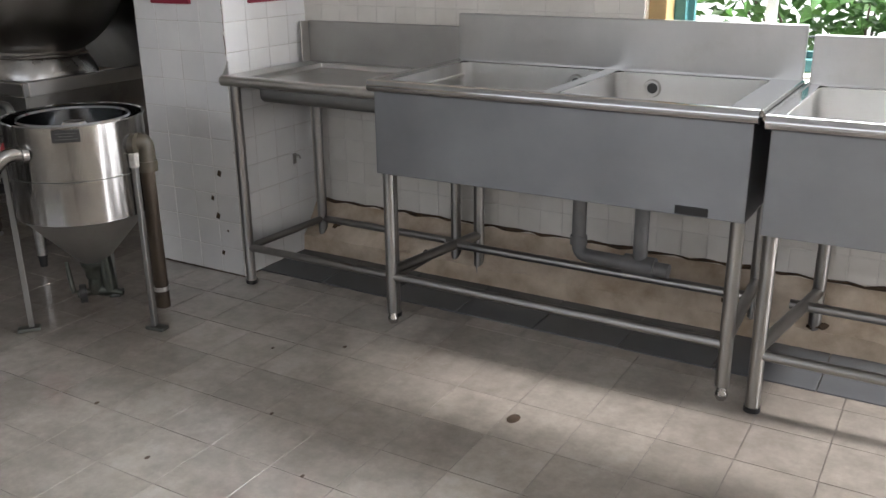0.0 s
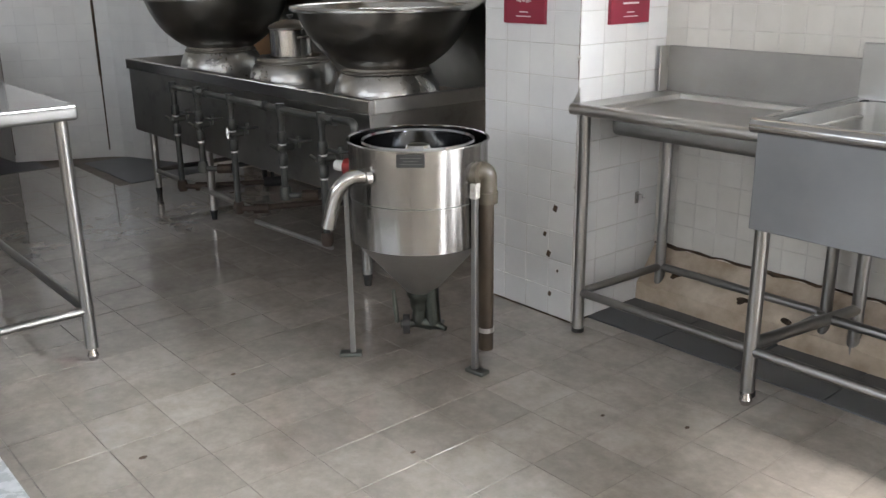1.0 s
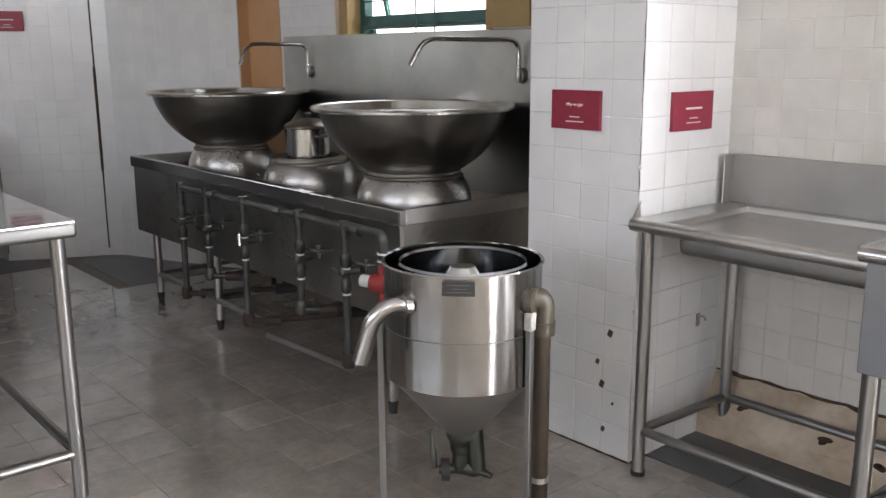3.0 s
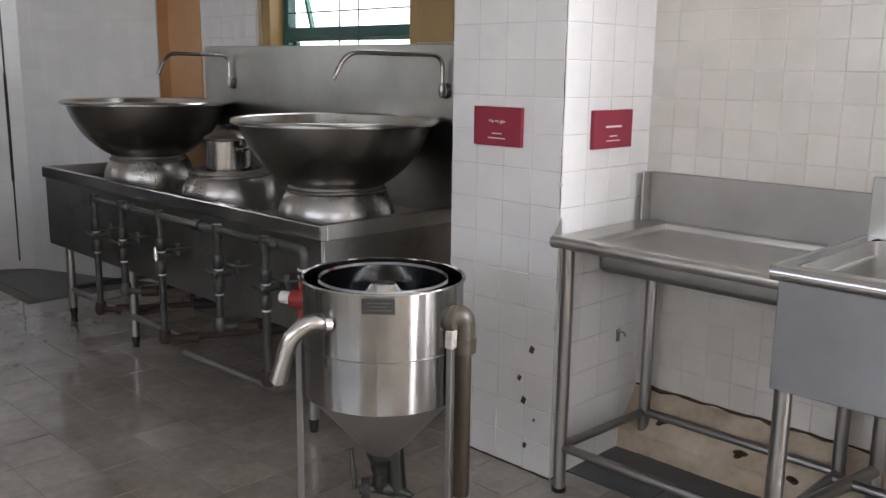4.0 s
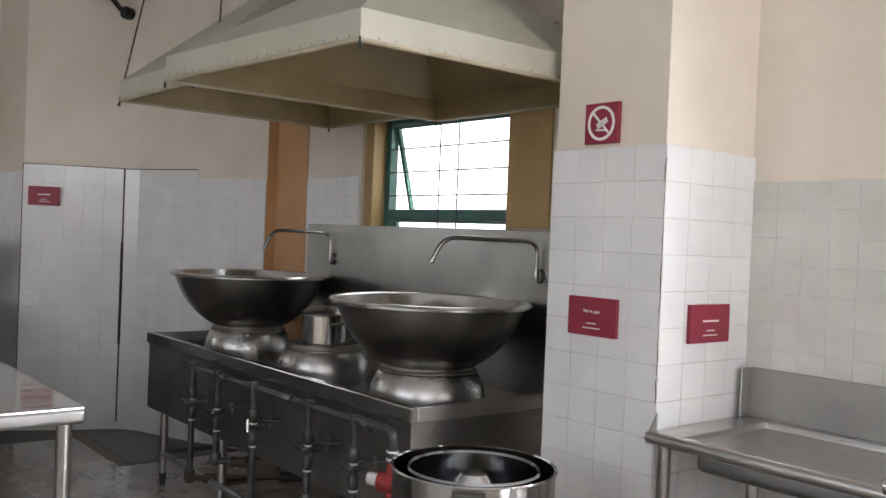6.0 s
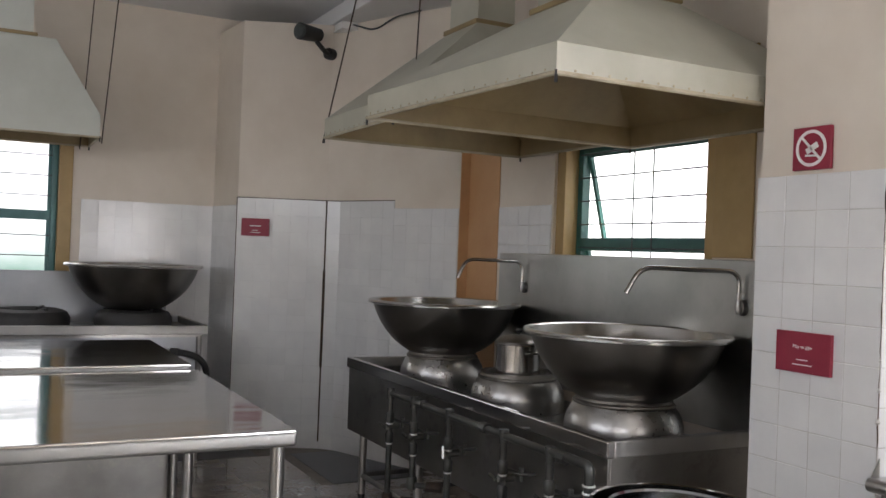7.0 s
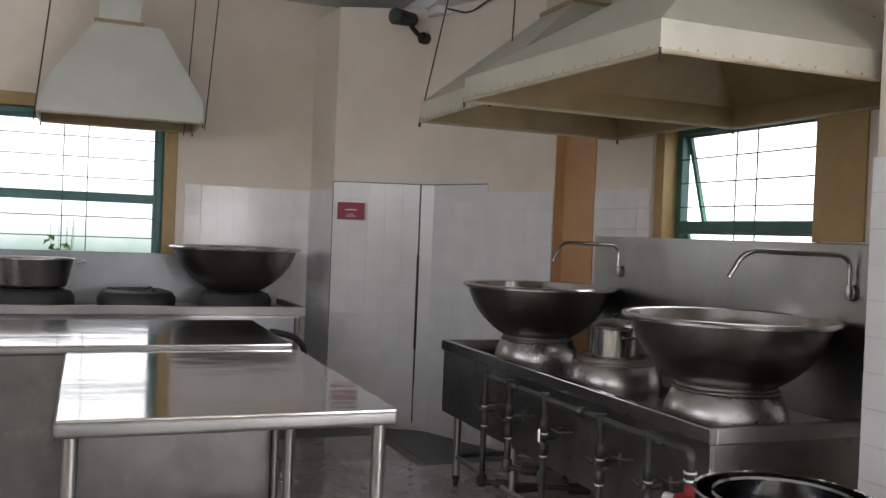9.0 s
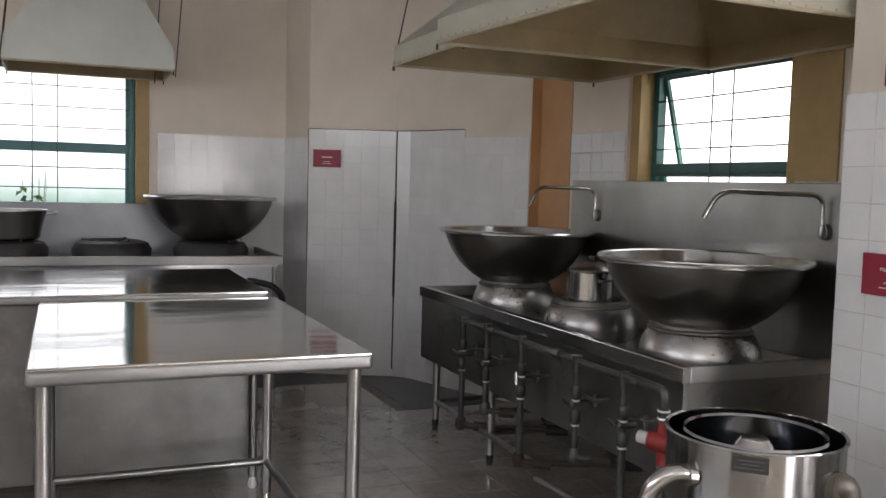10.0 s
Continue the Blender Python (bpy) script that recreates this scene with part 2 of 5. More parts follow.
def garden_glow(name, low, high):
    """Glowing backdrop of a green garden: white glare is painted in, growing with height."""
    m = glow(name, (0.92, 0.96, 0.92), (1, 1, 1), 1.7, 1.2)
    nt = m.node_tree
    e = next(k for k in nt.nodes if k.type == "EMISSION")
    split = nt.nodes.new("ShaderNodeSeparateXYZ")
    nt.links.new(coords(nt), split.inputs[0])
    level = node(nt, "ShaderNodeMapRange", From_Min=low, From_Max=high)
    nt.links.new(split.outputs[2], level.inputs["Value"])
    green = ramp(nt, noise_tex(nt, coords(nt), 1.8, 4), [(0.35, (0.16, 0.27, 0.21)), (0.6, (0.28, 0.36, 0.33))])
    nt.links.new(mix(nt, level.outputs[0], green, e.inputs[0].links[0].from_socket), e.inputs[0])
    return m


GARDEN = garden_glow("glare_over_garden", 1.02, 1.6)

# ---- mesh helpers ----
ORIGIN = {}


def thing(name, loc, label, category, group="", kind=""):
    ob = new(name)
    ob.empty_display_size = 0.1
    ob.location = loc
    ORIGIN[ob] = Vector(loc)
    return tagged(ob, label, category, group, kind)


def smooth(me, angle=40):
    bm = bmesh.new()
    bm.from_mesh(me)
    for f in bm.faces:
        f.smooth = True
    for e in bm.edges:
        if len(e.link_faces) == 2:
            turn = e.calc_face_angle(0)
            a, b = sorted(f.calc_area() for f in e.link_faces)
            if turn > radians(angle) or (turn > radians(8) and b > 5 * a):
                e.smooth = False
    bm.to_mesh(me)
    bm.free()


def part(name, bm, material, parent=None, label="", recalc=True):
    if recalc:
        bmesh.ops.recalc_face_normals(bm, faces=bm.faces)
    if parent:
        bmesh.ops.translate(bm, verts=bm.verts, vec=-ORIGIN[parent])
    me = bpy.data.meshes.new(name)
    bm.to_mesh(me)
    bm.free()
    smooth(me)
    for m in material if isinstance(material, (list, tuple)) else (material,):
        me.materials.append(m)
    ob = new(name, me)
    if parent:
        ob.parent = parent
        ORIGIN[ob] = ORIGIN[parent]
    else:
        ORIGIN[ob] = Vector((0, 0, 0))
    if label:
        tagged(ob, label)
    return ob


def solo(name, bm, material, label, category, group="", kind=""):
    return tagged(part(name, bm, material), label, category, group, kind)


def box(x0, y0, z0, x1, y1, z1, r=0.0, seg=2, bm=None):
    own = bmesh.new()
    m = Matrix.LocRotScale(((x0 + x1) / 2, (y0 + y1) / 2, (z0 + z1) / 2), None, (abs(x1 - x0), abs(y1 - y0), abs(z1 - z0)))
    bmesh.ops.create_cube(own, size=1, matrix=m)
    if r:
        bmesh.ops.bevel(own, geom=own.edges[:], offset=r, segments=seg, profile=0.5, affect="EDGES", clamp_overlap=True)
    return join(bm, own)


def join(bm, own):
    if bm is None:
        return own
    me = bpy.data.meshes.new("join")
    own.to_mesh(me)
    own.free()
    bm.from_mesh(me)
    bpy.data.meshes.remove(me)
    return bm


def tube(points, r, seg=14, bm=None, caps=True, turns=0):
    """A round tube along a line of points; turns > 0 rounds the corners."""
    pts = [Vector(p) for p in points]
    if turns and len(pts) > 2:
        out = [pts[0]]
        for a, b, c in zip(pts, pts[1:], pts[2:]):
            d = min((b - a).length, (c - b).length) * 0.45
            p, q = b + (a - b).normalized() * d, b + (c - b).normalized() * d
            out += [(1 - t) ** 2 * p + 2 * t * (1 - t) * b + t * t * q for t in (k / turns for k in range(turns + 1))]
        pts = out + [pts[-1]]
    own = bmesh.new()
    rings, up = [], None
    for i, p in enumerate(pts):
        d = (pts[min(i + 1, len(pts) - 1)] - pts[max(i - 1, 0)]).normalized()
        if up is None:
            up = d.orthogonal().normalized()
        up = (up - d * up.dot(d)).normalized()
        side = d.cross(up)
        rr = r[i] if isinstance(r, (list, tuple)) else r
        rings.append([own.verts.new(p + rr * (math.cos(a) * up + math.sin(a) * side)) for a in (2 * math.pi * k / seg for k in range(seg))])
    for a, b in zip(rings, rings[1:]):
        for k in range(seg):
            own.faces.new((a[k], a[(k + 1) % seg], b[(k + 1) % seg], b[k]))
    if caps:
        own.faces.new(rings[0])
        own.faces.new(rings[-1])
    return join(bm, own)


def lathe(profile, at, seg=48, bm=None, tilt=(0, 0)):
    """Turns (radius, height) pairs about the upright through at."""
    own = bmesh.new()
    rings = []
    for r, z in profile:
        if r < 1e-5:
            rings.append([own.verts.new((0, 0, z))])
        else:
            rings.append([own.verts.new((r * math.cos(a), r * math.sin(a), z)) for a in (2 * math.pi * k / seg for k in range(seg))])
    for a, b in zip(rings, rings[1:]):
        for k in range(seg):
            j = (k + 1) % seg
            if len(a) == 1 and len(b) == 1:
                continue
            if len(a) == 1:
                own.faces.new((a[0], b[j], b[k]))
            elif len(b) == 1:
                own.faces.new((a[k], a[j], b[0]))
            else:
                own.faces.new((a[k], a[j], b[j], b[k]))
    bmesh.ops.transform(own, matrix=pose(*at, tilt[0], tilt[1], 0), verts=own.verts)
    return join(bm, own)


def prism(points, z0, z1, bm=None):
    own = bmesh.new()
    lo = [own.verts.new((x, y, z0)) for x, y in points]
    hi = [own.verts.new((x, y, z1)) for x, y in points]
    n = len(points)
    for k in range(n):
        own.faces.new((lo[k], lo[(k + 1) % n], hi[(k + 1) % n], hi[k]))
    own.faces.new(lo[::-1])
    own.faces.new(hi)
    return join(bm, own)


def open_box(x0, y0, z0, x1, y1, z1, r=0.03, wall=0.002):
    """A pressed basin: open above, with rounded corners and a thin wall."""
    own = box(x0, y0, z0, x1, y1, z1)
    top = [f for f in own.faces if f.normal.z > 0.9]
    bmesh.ops.delete(own, geom=top, context="FACES_ONLY")
    edges = [e for e in own.edges if len(e.link_faces) == 2]
    bmesh.ops.bevel(own, geom=edges, offset=r, segments=5, profile=0.5, affect="EDGES")
    bmesh.ops.recalc_face_normals(own, faces=own.faces)
    bmesh.ops.solidify(own, geom=own.faces[:], thickness=wall)
    return own

# ---- structure ----
WALL_Y, LEFT_X, CEIL_Z = 3.2, -6.28, 2.97
EAST_X, SOUTH_Y = 2.7, -3.7


def wall_pieces(axis, at, thick, a0, a1, openings, z0=0.0, z1=CEIL_Z):
    """A wall along x or y from a0 to a1, with openings (a, b, low, high) right through it."""
    bm, cut = None, a0
    spans = []
    for a, b, low, high in sorted(openings):
        spans += [(cut, a, z0, z1), (a, b, z0, low), (a, b, high, z1)]
        cut = b
    spans.append((cut, a1, z0, z1))
    for a, b, low, high in spans:
        if b - a > 1e-4 and high - low > 1e-4:
            if axis == "x":
                bm = box(a, at, low, b, at + thick, high, bm=bm)
            else:
                bm = box(at, a, low, at + thick, b, high, bm=bm)
    return bm


WIN_STOVE = (-3.69, -2.545, 1.0, 2.0)
WIN_SINK = (-0.025, 2.15, 0.82, 2.05)
WIN_LEFT = (-0.193, 1.105, 0.95, 2.155)
wall_north = solo("wall_north", wall_pieces("x", WALL_Y, 0.22, LEFT_X - 0.25, EAST_X, [WIN_STOVE, WIN_SINK]), PAINT, "cream painted wall above white tiling", "wall", kind="structure")
wall_west = solo("wall_west", wall_pieces("y", LEFT_X - 0.25, 0.25, SOUTH_Y, WALL_Y, [WIN_LEFT]), PAINT, "cream painted wall with a window over the range", "wall", kind="structure")
# unseen wall; the opening is added so its lamp can reach the room
wall_south = solo("wall_south", wall_pieces("x", SOUTH_Y - 0.2, 0.2, LEFT_X - 0.25, EAST_X + 0.2, [(-3.8, 0.6, 1.2, 2.75)]), PAINT, "unseen cream wall, its wide opening added to let light in", "wall", kind="structure")
# unseen wall; doorway sized to shape the sun strip, high opening added for fill
wall_east = solo("wall_east", wall_pieces("y", EAST_X, 0.2, SOUTH_Y, WALL_Y + 0.22, [(-3.2, -0.3, 1.95, 2.75), (2.33, 3.15, 0.0, 2.2)]), PAINT, "unseen cream wall, its doorway and high openings added for light", "wall", kind="structure")
ceiling = solo("ceiling", box(LEFT_X - 0.25, SOUTH_Y - 0.2, CEIL_Z, EAST_X + 0.2, WALL_Y + 0.22, CEIL_Z + 0.15), CEILING, "plain white painted ceiling", "ceiling", kind="structure")
solo("ceiling_beam", box(LEFT_X, 2.62, 2.86, EAST_X, WALL_Y, CEIL_Z - 0.003, 0.008), CEILING, "white painted beam along the wall head", "beam", kind="structure")
CORNER = [(LEFT_X, 2.045), (-5.8, 2.095), (-5.56, 2.64), (-5.49, 2.715), (-5.03, 2.905), (-4.583, 3.13), (-4.583, WALL_Y), (LEFT_X, WALL_Y)]
wall_corner = solo("wall_corner", prism(CORNER, 0, 2.859), PAINT, "stepped corner piers, painted above, tiled below", "pier", kind="structure")
# thin sheets carry the bounce tint on the wall and the pier's side
solo("warm_strip", box(-4.582, 3.131, 0.69, -4.577, WALL_Y - 0.0065, 2.85, bm=box(-4.58, WALL_Y - 0.006, 0.69, -4.23, WALL_Y - 0.001, 2.85)), WARM_BOUNCE, "strip tinted orange for the warm bounce beside the pier", "wall", kind="structure")
floor = solo("floor", box(LEFT_X - 0.25, SOUTH_Y - 0.2, -0.12, EAST_X + 0.2, WALL_Y + 0.22, -0.0016), FLOORBED, "worn beige cement tile floor with dark joints", "floor", kind="structure")
solo("ground", box(-60, -60, -0.3, 60, 60, -0.13), CONCRETE, "pale concrete ground outside", "ground", kind="structure")

# free-standing pillar between the sink and the range
PIL = (-1.878, -1.434, 2.739, WALL_Y)
pillar = solo("pillar", box(PIL[0] + 0.008, PIL[2] + 0.002, 0, PIL[1] - 0.002, WALL_Y + 0.01, CEIL_Z), PAINT, "square pillar, cream paint over white tiles", "pillar", kind="structure")


def backdrop(name, bm, material, label):
    return solo(name, bm, material, label, "backdrop", kind="structure")


backdrop("backdrop_north", box(-16, 6.2, -0.1, 6, 6.25, 9), BRIGHT, "bright overcast distance outside the windows")
backdrop("backdrop_west", box(-9.6, -5, -0.1, -9.55, 6, 6), GARDEN, "glowing backdrop, white glare painted over a green garden")


def window(name, axis, a0, a1, z0, z1, depth, material, transoms, casing, label, bars, uprights, tilt=None):
    """A steel window with casing boards, frame, transoms, panes and a grille of thin bars."""
    loc = ((a0 + a1) / 2, depth, z0) if axis == "x" else (depth, (a0 + a1) / 2, z0)
    w = thing(name, loc, label, "window", kind="structure")

    def bx(a, b, low, high, d0, d1, r=0.004):
        s = 1 if axis == "x" else -1
        return box(a, depth + s * d0, low, b, depth + s * d1, high, r) if axis == "x" else box(depth + s * d0, a, low, depth + s * d1, b, high, r)

    for a, b, low, high in ((a0 - casing, a0, z0, z1 + casing), (a1, a1 + casing, z0, z1 + casing), (a0, a1, z1, z1 + casing)):
        part("casing", bx(a, b, low, high, -0.1, 0.06), OCHRE, w, "ochre painted casing board")
    f = 0.04
    for a, b, low, high in ((a0, a0 + f, z0, z1), (a1 - f, a1, z0, z1), (a0 + f, a1 - f, z1 - f, z1), (a0 + f, a1 - f, z0, z0 + f)):
        part("frame", bx(a, b, low, high, -0.02, 0.03), material, w)
    for z in transoms:
        part("transom", bx(a0 + f, a1 - f, z - 0.032, z + 0.032, -0.025, 0.03), material, w)
    levels = [z0 + f, *transoms, z1 - f]
    for low, high in zip(levels, levels[1:]):
        own = bx(a0 + f + 0.01, a1 - f - 0.01, low + 0.02, high - 0.02, 0.012, 0.016, 0)
        sash = bmesh.new()
        for q in ((a0 + f, a0 + f + 0.022, low, high), (a1 - f - 0.022, a1 - f, low, high), (a0 + f, a1 - f, low, low + 0.022), (a0 + f, a1 - f, high - 0.022, high)):
            tmp = bx(*q, 0.004, 0.026, 0.002)
            sash = join(sash, tmp)
        if tilt:
            s = 1 if axis == "x" else -1
            hinge = Vector((0, depth, high)) if axis == "x" else Vector((depth, 0, high))
            turn = Matrix.Rotation(radians(tilt), 4, "X" if axis == "x" else "Y")
            m = Matrix.Translation(hinge) @ turn @ Matrix.Translation(-hinge)
            bmesh.ops.transform(own, matrix=m, verts=own.verts)
            bmesh.ops.transform(sash, matrix=m, verts=sash.verts)
        sh = part("sash", sash, material, w)
        pane = part("pane", own, GLASS, sh)
        pane.visible_shadow = False
    for z in bars:
        p = ((a0 + f, depth - 0.035, z), (a1 - f, depth - 0.035, z)) if axis == "x" else ((depth + 0.035, a0 + f, z), (depth + 0.035, a1 - f, z))
        part("bar", tube(p, 0.0035, 6), DARKBAR, w)
    for a in uprights:
        p = ((a, depth - 0.042, z0), (a, depth - 0.042, z1)) if axis == "x" else ((depth + 0.042, a, z0), (depth + 0.042, a, z1))
        part("bar", tube(p, 0.0035, 6), DARKBAR, w)
    return w


window("window_1", "x", -3.62, -2.615, 1.0, 1.925, 3.32, GREEN, [1.42], 0.075, "green steel window with a tilted sash and thin bars", [1.05 + 0.1175 * k for k in range(8)], (-3.147, -3.011), tilt=14)
window("window_2", "y", -0.108, 1.02, 0.95, 2.07, -6.37, TEAL, [1.5], 0.085, "teal steel window with thin bars and bright panes", [1.095, 1.23, 1.365, 1.63, 1.765, 1.9, 2.0], (0.381, 0.533), tilt=-3)
window("window_3", "x", 0.035, 2.06, 0.84, 1.96, 3.32, TEAL, [1.45], 0.06, "teal steel window looking on green leaves", [0.95 + 0.125 * k for k in range(8)], (0.9, 1.15))


# ---- things ----
def legs_and_feet(parent, spots, z1, r=0.019, foot="ball"):
    for x, y in spots:
        leg = part("leg", tube([(x, y, 0.045 if foot == "ball" else 0.012), (x, y, z1)], r), STEEL_PIPE, parent)
        if foot == "ball":
            part("foot", lathe([(0.0, 0.0), (0.012, 0.001), (0.018, 0.012), (0.018, 0.02), (0.013, 0.032), (0.012, 0.05)], (x, y, 0), 14), STEEL_BRIGHT, leg, "small polished ball foot")
        else:
            part("foot", lathe([(0.0, 0.0), (r + 0.003, 0.0), (r + 0.003, 0.014), (0, 0.014)], (x, y, 0), 14), BLACK, leg, "black rubber cap")


def rail(parent, a, b, r=0.016):
    part("rail", tube([a, b], r), STEEL_PIPE, parent)


def drain_table():
    t = thing("drain_table", (-1.04, 2.94, 0), "stainless steel drain table with a shallow tray and splashback", "table")
    x0, x1, y0, y1, z = -1.415, -0.66, 2.69, 3.17, 0.79
    top = box(x0, y0, z - 0.012, x0 + 0.1, y1, z, 0.003)
    top = box(x0 + 0.1, y0, z - 0.012, x1, y0 + 0.03, z, 0.003, bm=top)
    top = box(x0 + 0.1, y1 - 0.03, z - 0.012, x1, y1, z, 0.003, bm=top)
    top = box(x1 - 0.03, y0 + 0.03, z - 0.012, x1, y1 - 0.03, z, 0.003, bm=top)
    top = tube([(x0, y0, z - 0.016), (x1, y0, z - 0.016)], 0.019, bm=top)
    part("top_frame", top, STEEL, t)
    part("tray", open_box(x0 + 0.1, y0 + 0.03, z - 0.022, x1 - 0.03, y1 - 0.03, z - 0.002, 0.009), STEEL, t, "shallow pressed steel tray")
    part("pan", box(x0 + 0.135, y0 + 0.03, z - 0.09, x1 - 0.035, y1 - 0.04, z - 0.025, 0.022, 4), STEEL_EDGE, t, "steel pan under the tray")
    # darker steel than the tray, standing in for the dark room it reflects
    part("splashback", box(-1.40, 3.176, z - 0.02, -0.655, 3.19, 0.948, 0.003), CONE, t)
    part("splashback_return", box(-1.404, 3.13, z, -1.398, 3.176, 0.948, 0.002), STEEL, t)
    gusset = bmesh.new()
    rim = [[gusset.verts.new((x, y, h)) for y, h in ((y0, z), (y0 + 0.034, z), (y0 + 0.034, z + 0.05))] for x in (x0, x0 + 0.003)]
    gusset.faces.new(rim[0])
    gusset.faces.new(rim[1][::-1])
    for k in range(3):
        gusset.faces.new((rim[0][k], rim[0][(k + 1) % 3], rim[1][(k + 1) % 3], rim[1][k]))
    part("gusset", gusset, STEEL, t, "small triangular corner plate")
    spots = [(-1.362, 2.696), (-0.70, 2.70), (-1.345, 3.13), (-0.70, 3.13)]
    legs_and_feet(t, spots, z - 0.03, 0.019, "cap")
    for a, b in ((0, 1), (0, 2), (2, 3), (1, 3)):
        rail(t, (*spots[a], 0.145), (*spots[b], 0.145), 0.014)


def sink(x0, x1, y0, rim, top, low, label, notch, foot):
    """A two-bowl sink on a tube frame."""
    t = thing("sink", ((x0 + x1) / 2, 2.9, 0), label, "sink", "double-bowl sinks along the wall")
    mid, wl, w, f, d = (x0 + x1) / 2, 0.035, 0.085, 0.04, 0.022
    yb, ye = 3.145, 3.17
    bars = [(x0, y0, x1, y0 + f), (x0, yb, x1, ye), (x0, y0 + f, x0 + wl, yb), (x1 - w, y0 + f, x1, yb), (mid - d, y0 + f, mid + d, yb)]
    bm = None
    for a, b, c, e in bars:
        bm = box(a, b, rim - 0.01, c, e, rim, bm=bm)
    bm = tube([(x0, y0, rim - 0.014), (x1, y0, rim - 0.014)], 0.02, bm=bm)
    bm = tube([(x0, y0, rim - 0.006), (x0, ye, rim - 0.006)], 0.01, bm=bm)
    bm = tube([(x1, y0, rim - 0.006), (x1, ye, rim - 0.006)], 0.01, bm=bm)
    part("rim", bm, STEEL_TOP, t)
    for a, b in ((x0 + wl, mid - d), (mid + d, x1 - w)):
        basin = part("basin", open_box(a, y0 + f, rim - 0.28, b, yb, rim - 0.004, 0.035), BASIN, t, "pressed steel bowl")
        c = b - 0.1 if a < mid - 0.1 else a + 0.12
        ring = tube([(c, yb - 0.002, rim - 0.05), (c, yb - 0.014, rim - 0.05)], [0.03, 0.026], 20, caps=False)
        part("overflow_ring", ring, STEEL_BRIGHT, basin, "polished overflow ring")
        # solid black plug, painting in the shade of the hole
        part("overflow_hole", tube([(c, yb + 0.001, rim - 0.05), (c, yb - 0.004, rim - 0.05)], 0.017, 18), BLACK, basin, "black plug for the shaded overflow hole")
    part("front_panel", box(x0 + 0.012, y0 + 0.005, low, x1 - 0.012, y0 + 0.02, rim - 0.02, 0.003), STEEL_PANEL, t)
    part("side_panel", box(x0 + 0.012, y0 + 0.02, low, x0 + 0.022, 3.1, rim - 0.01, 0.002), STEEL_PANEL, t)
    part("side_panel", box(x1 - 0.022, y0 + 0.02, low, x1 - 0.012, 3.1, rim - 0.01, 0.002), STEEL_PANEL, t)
    part("splashback", box(x0, 3.17, rim - 0.01, x1, 3.195, top, 0.004), SPLASH, t)
    if notch:
        # solid black block, painting in the shade of the notch
        part("notch", box(notch, y0 + 0.002, low + 0.004, notch + 0.09, y0 + 0.012, low + 0.028, 0.003), BLACK, t, "black block for the shaded notch in the panel's edge")
    yl, ybk = y0 + 0.04, 3.12
    spots = [(x0 + 0.035, yl), (x1 - 0.035, yl), (x0 + 0.11, ybk), (x1 - 0.06, ybk)]
    legs_and_feet(t, spots, low + 0.06, 0.02, foot)
    z = 0.172
    rail(t, (*spots[0], z), (*spots[1], z), 0.015)
    rail(t, (*spots[0], z + 0.02), (*spots[2], z + 0.02), 0.018)
    rail(t, (*spots[1], z + 0.02), (*spots[3], z + 0.02), 0.018)
    rail(t, (x0 + 0.05, 2.98, z + 0.02), (x1 - 0.05, 2.98, z + 0.02), 0.015)
    return t


drain_table()
sink(-0.705, 0.478, 2.60, 0.832, 0.995, 0.535, "stainless steel double sink with a grey front panel", 0.28, "ball")
sink(0.498, 1.36, 2.58, 0.825, 0.968, 0.517, "second stainless steel double sink standing slightly lower", None, "cap")


def waste_pipe(x, y):
    t = thing("waste_pipe", (x, y, 0.27), "grey plastic waste pipe hanging under the sink bowls", "pipe")
    part("pipe", tube([(x - 0.108, y, 0.6), (x - 0.108, y, 0.35), (x - 0.106, y, 0.265), (x - 0.03, y, 0.264), (x + 0.195, y, 0.258)], 0.023, turns=5), PVC, t)
    part("pipe", tube([(x + 0.1, y, 0.6), (x + 0.1, y, 0.27)], 0.023), PVC, t)
    part("tee", tube([(x + 0.05, y, 0.262), (x + 0.15, y, 0.262)], 0.032), PVC, t)
    part("collar", tube([(x - 0.108, y, 0.3), (x - 0.108, y, 0.33)], 0.028), PVC, t)


waste_pipe(0.0, 2.9)


def work_table():
    t = thing("work_table", (-2.85, 0.93, 0), "stainless steel work table with a polished top on tube legs", "table")
    x0, x1, y0, y1, z = -3.462, -2.205, 0.478, 1.368, 0.842
    part("tabletop", box(x0 + 0.004, y0 + 0.004, z - 0.012, x1 - 0.004, y1 - 0.004, z, 0.003), STEEL_TOP, t, "polished reflecting top")
    part("edge", box(x0, y0, z - 0.047, x1, y1, z - 0.004, 0.012, 4), STEEL_EDGE, t, "rolled edge, darkened against the added east lamp")
    spots = [(x1 - 0.055, y1 - 0.04), (x1 - 0.055, y0 + 0.04), (x0 + 0.05, y1 - 0.04), (x0 + 0.05, y0 + 0.04)]
    legs_and_feet(t, spots, z - 0.03, 0.02, "ball")
    for a, b in ((0, 1), (0, 2), (2, 3), (1, 3)):
        rail(t, (*spots[a], 0.175), (*spots[b], 0.175), 0.015)


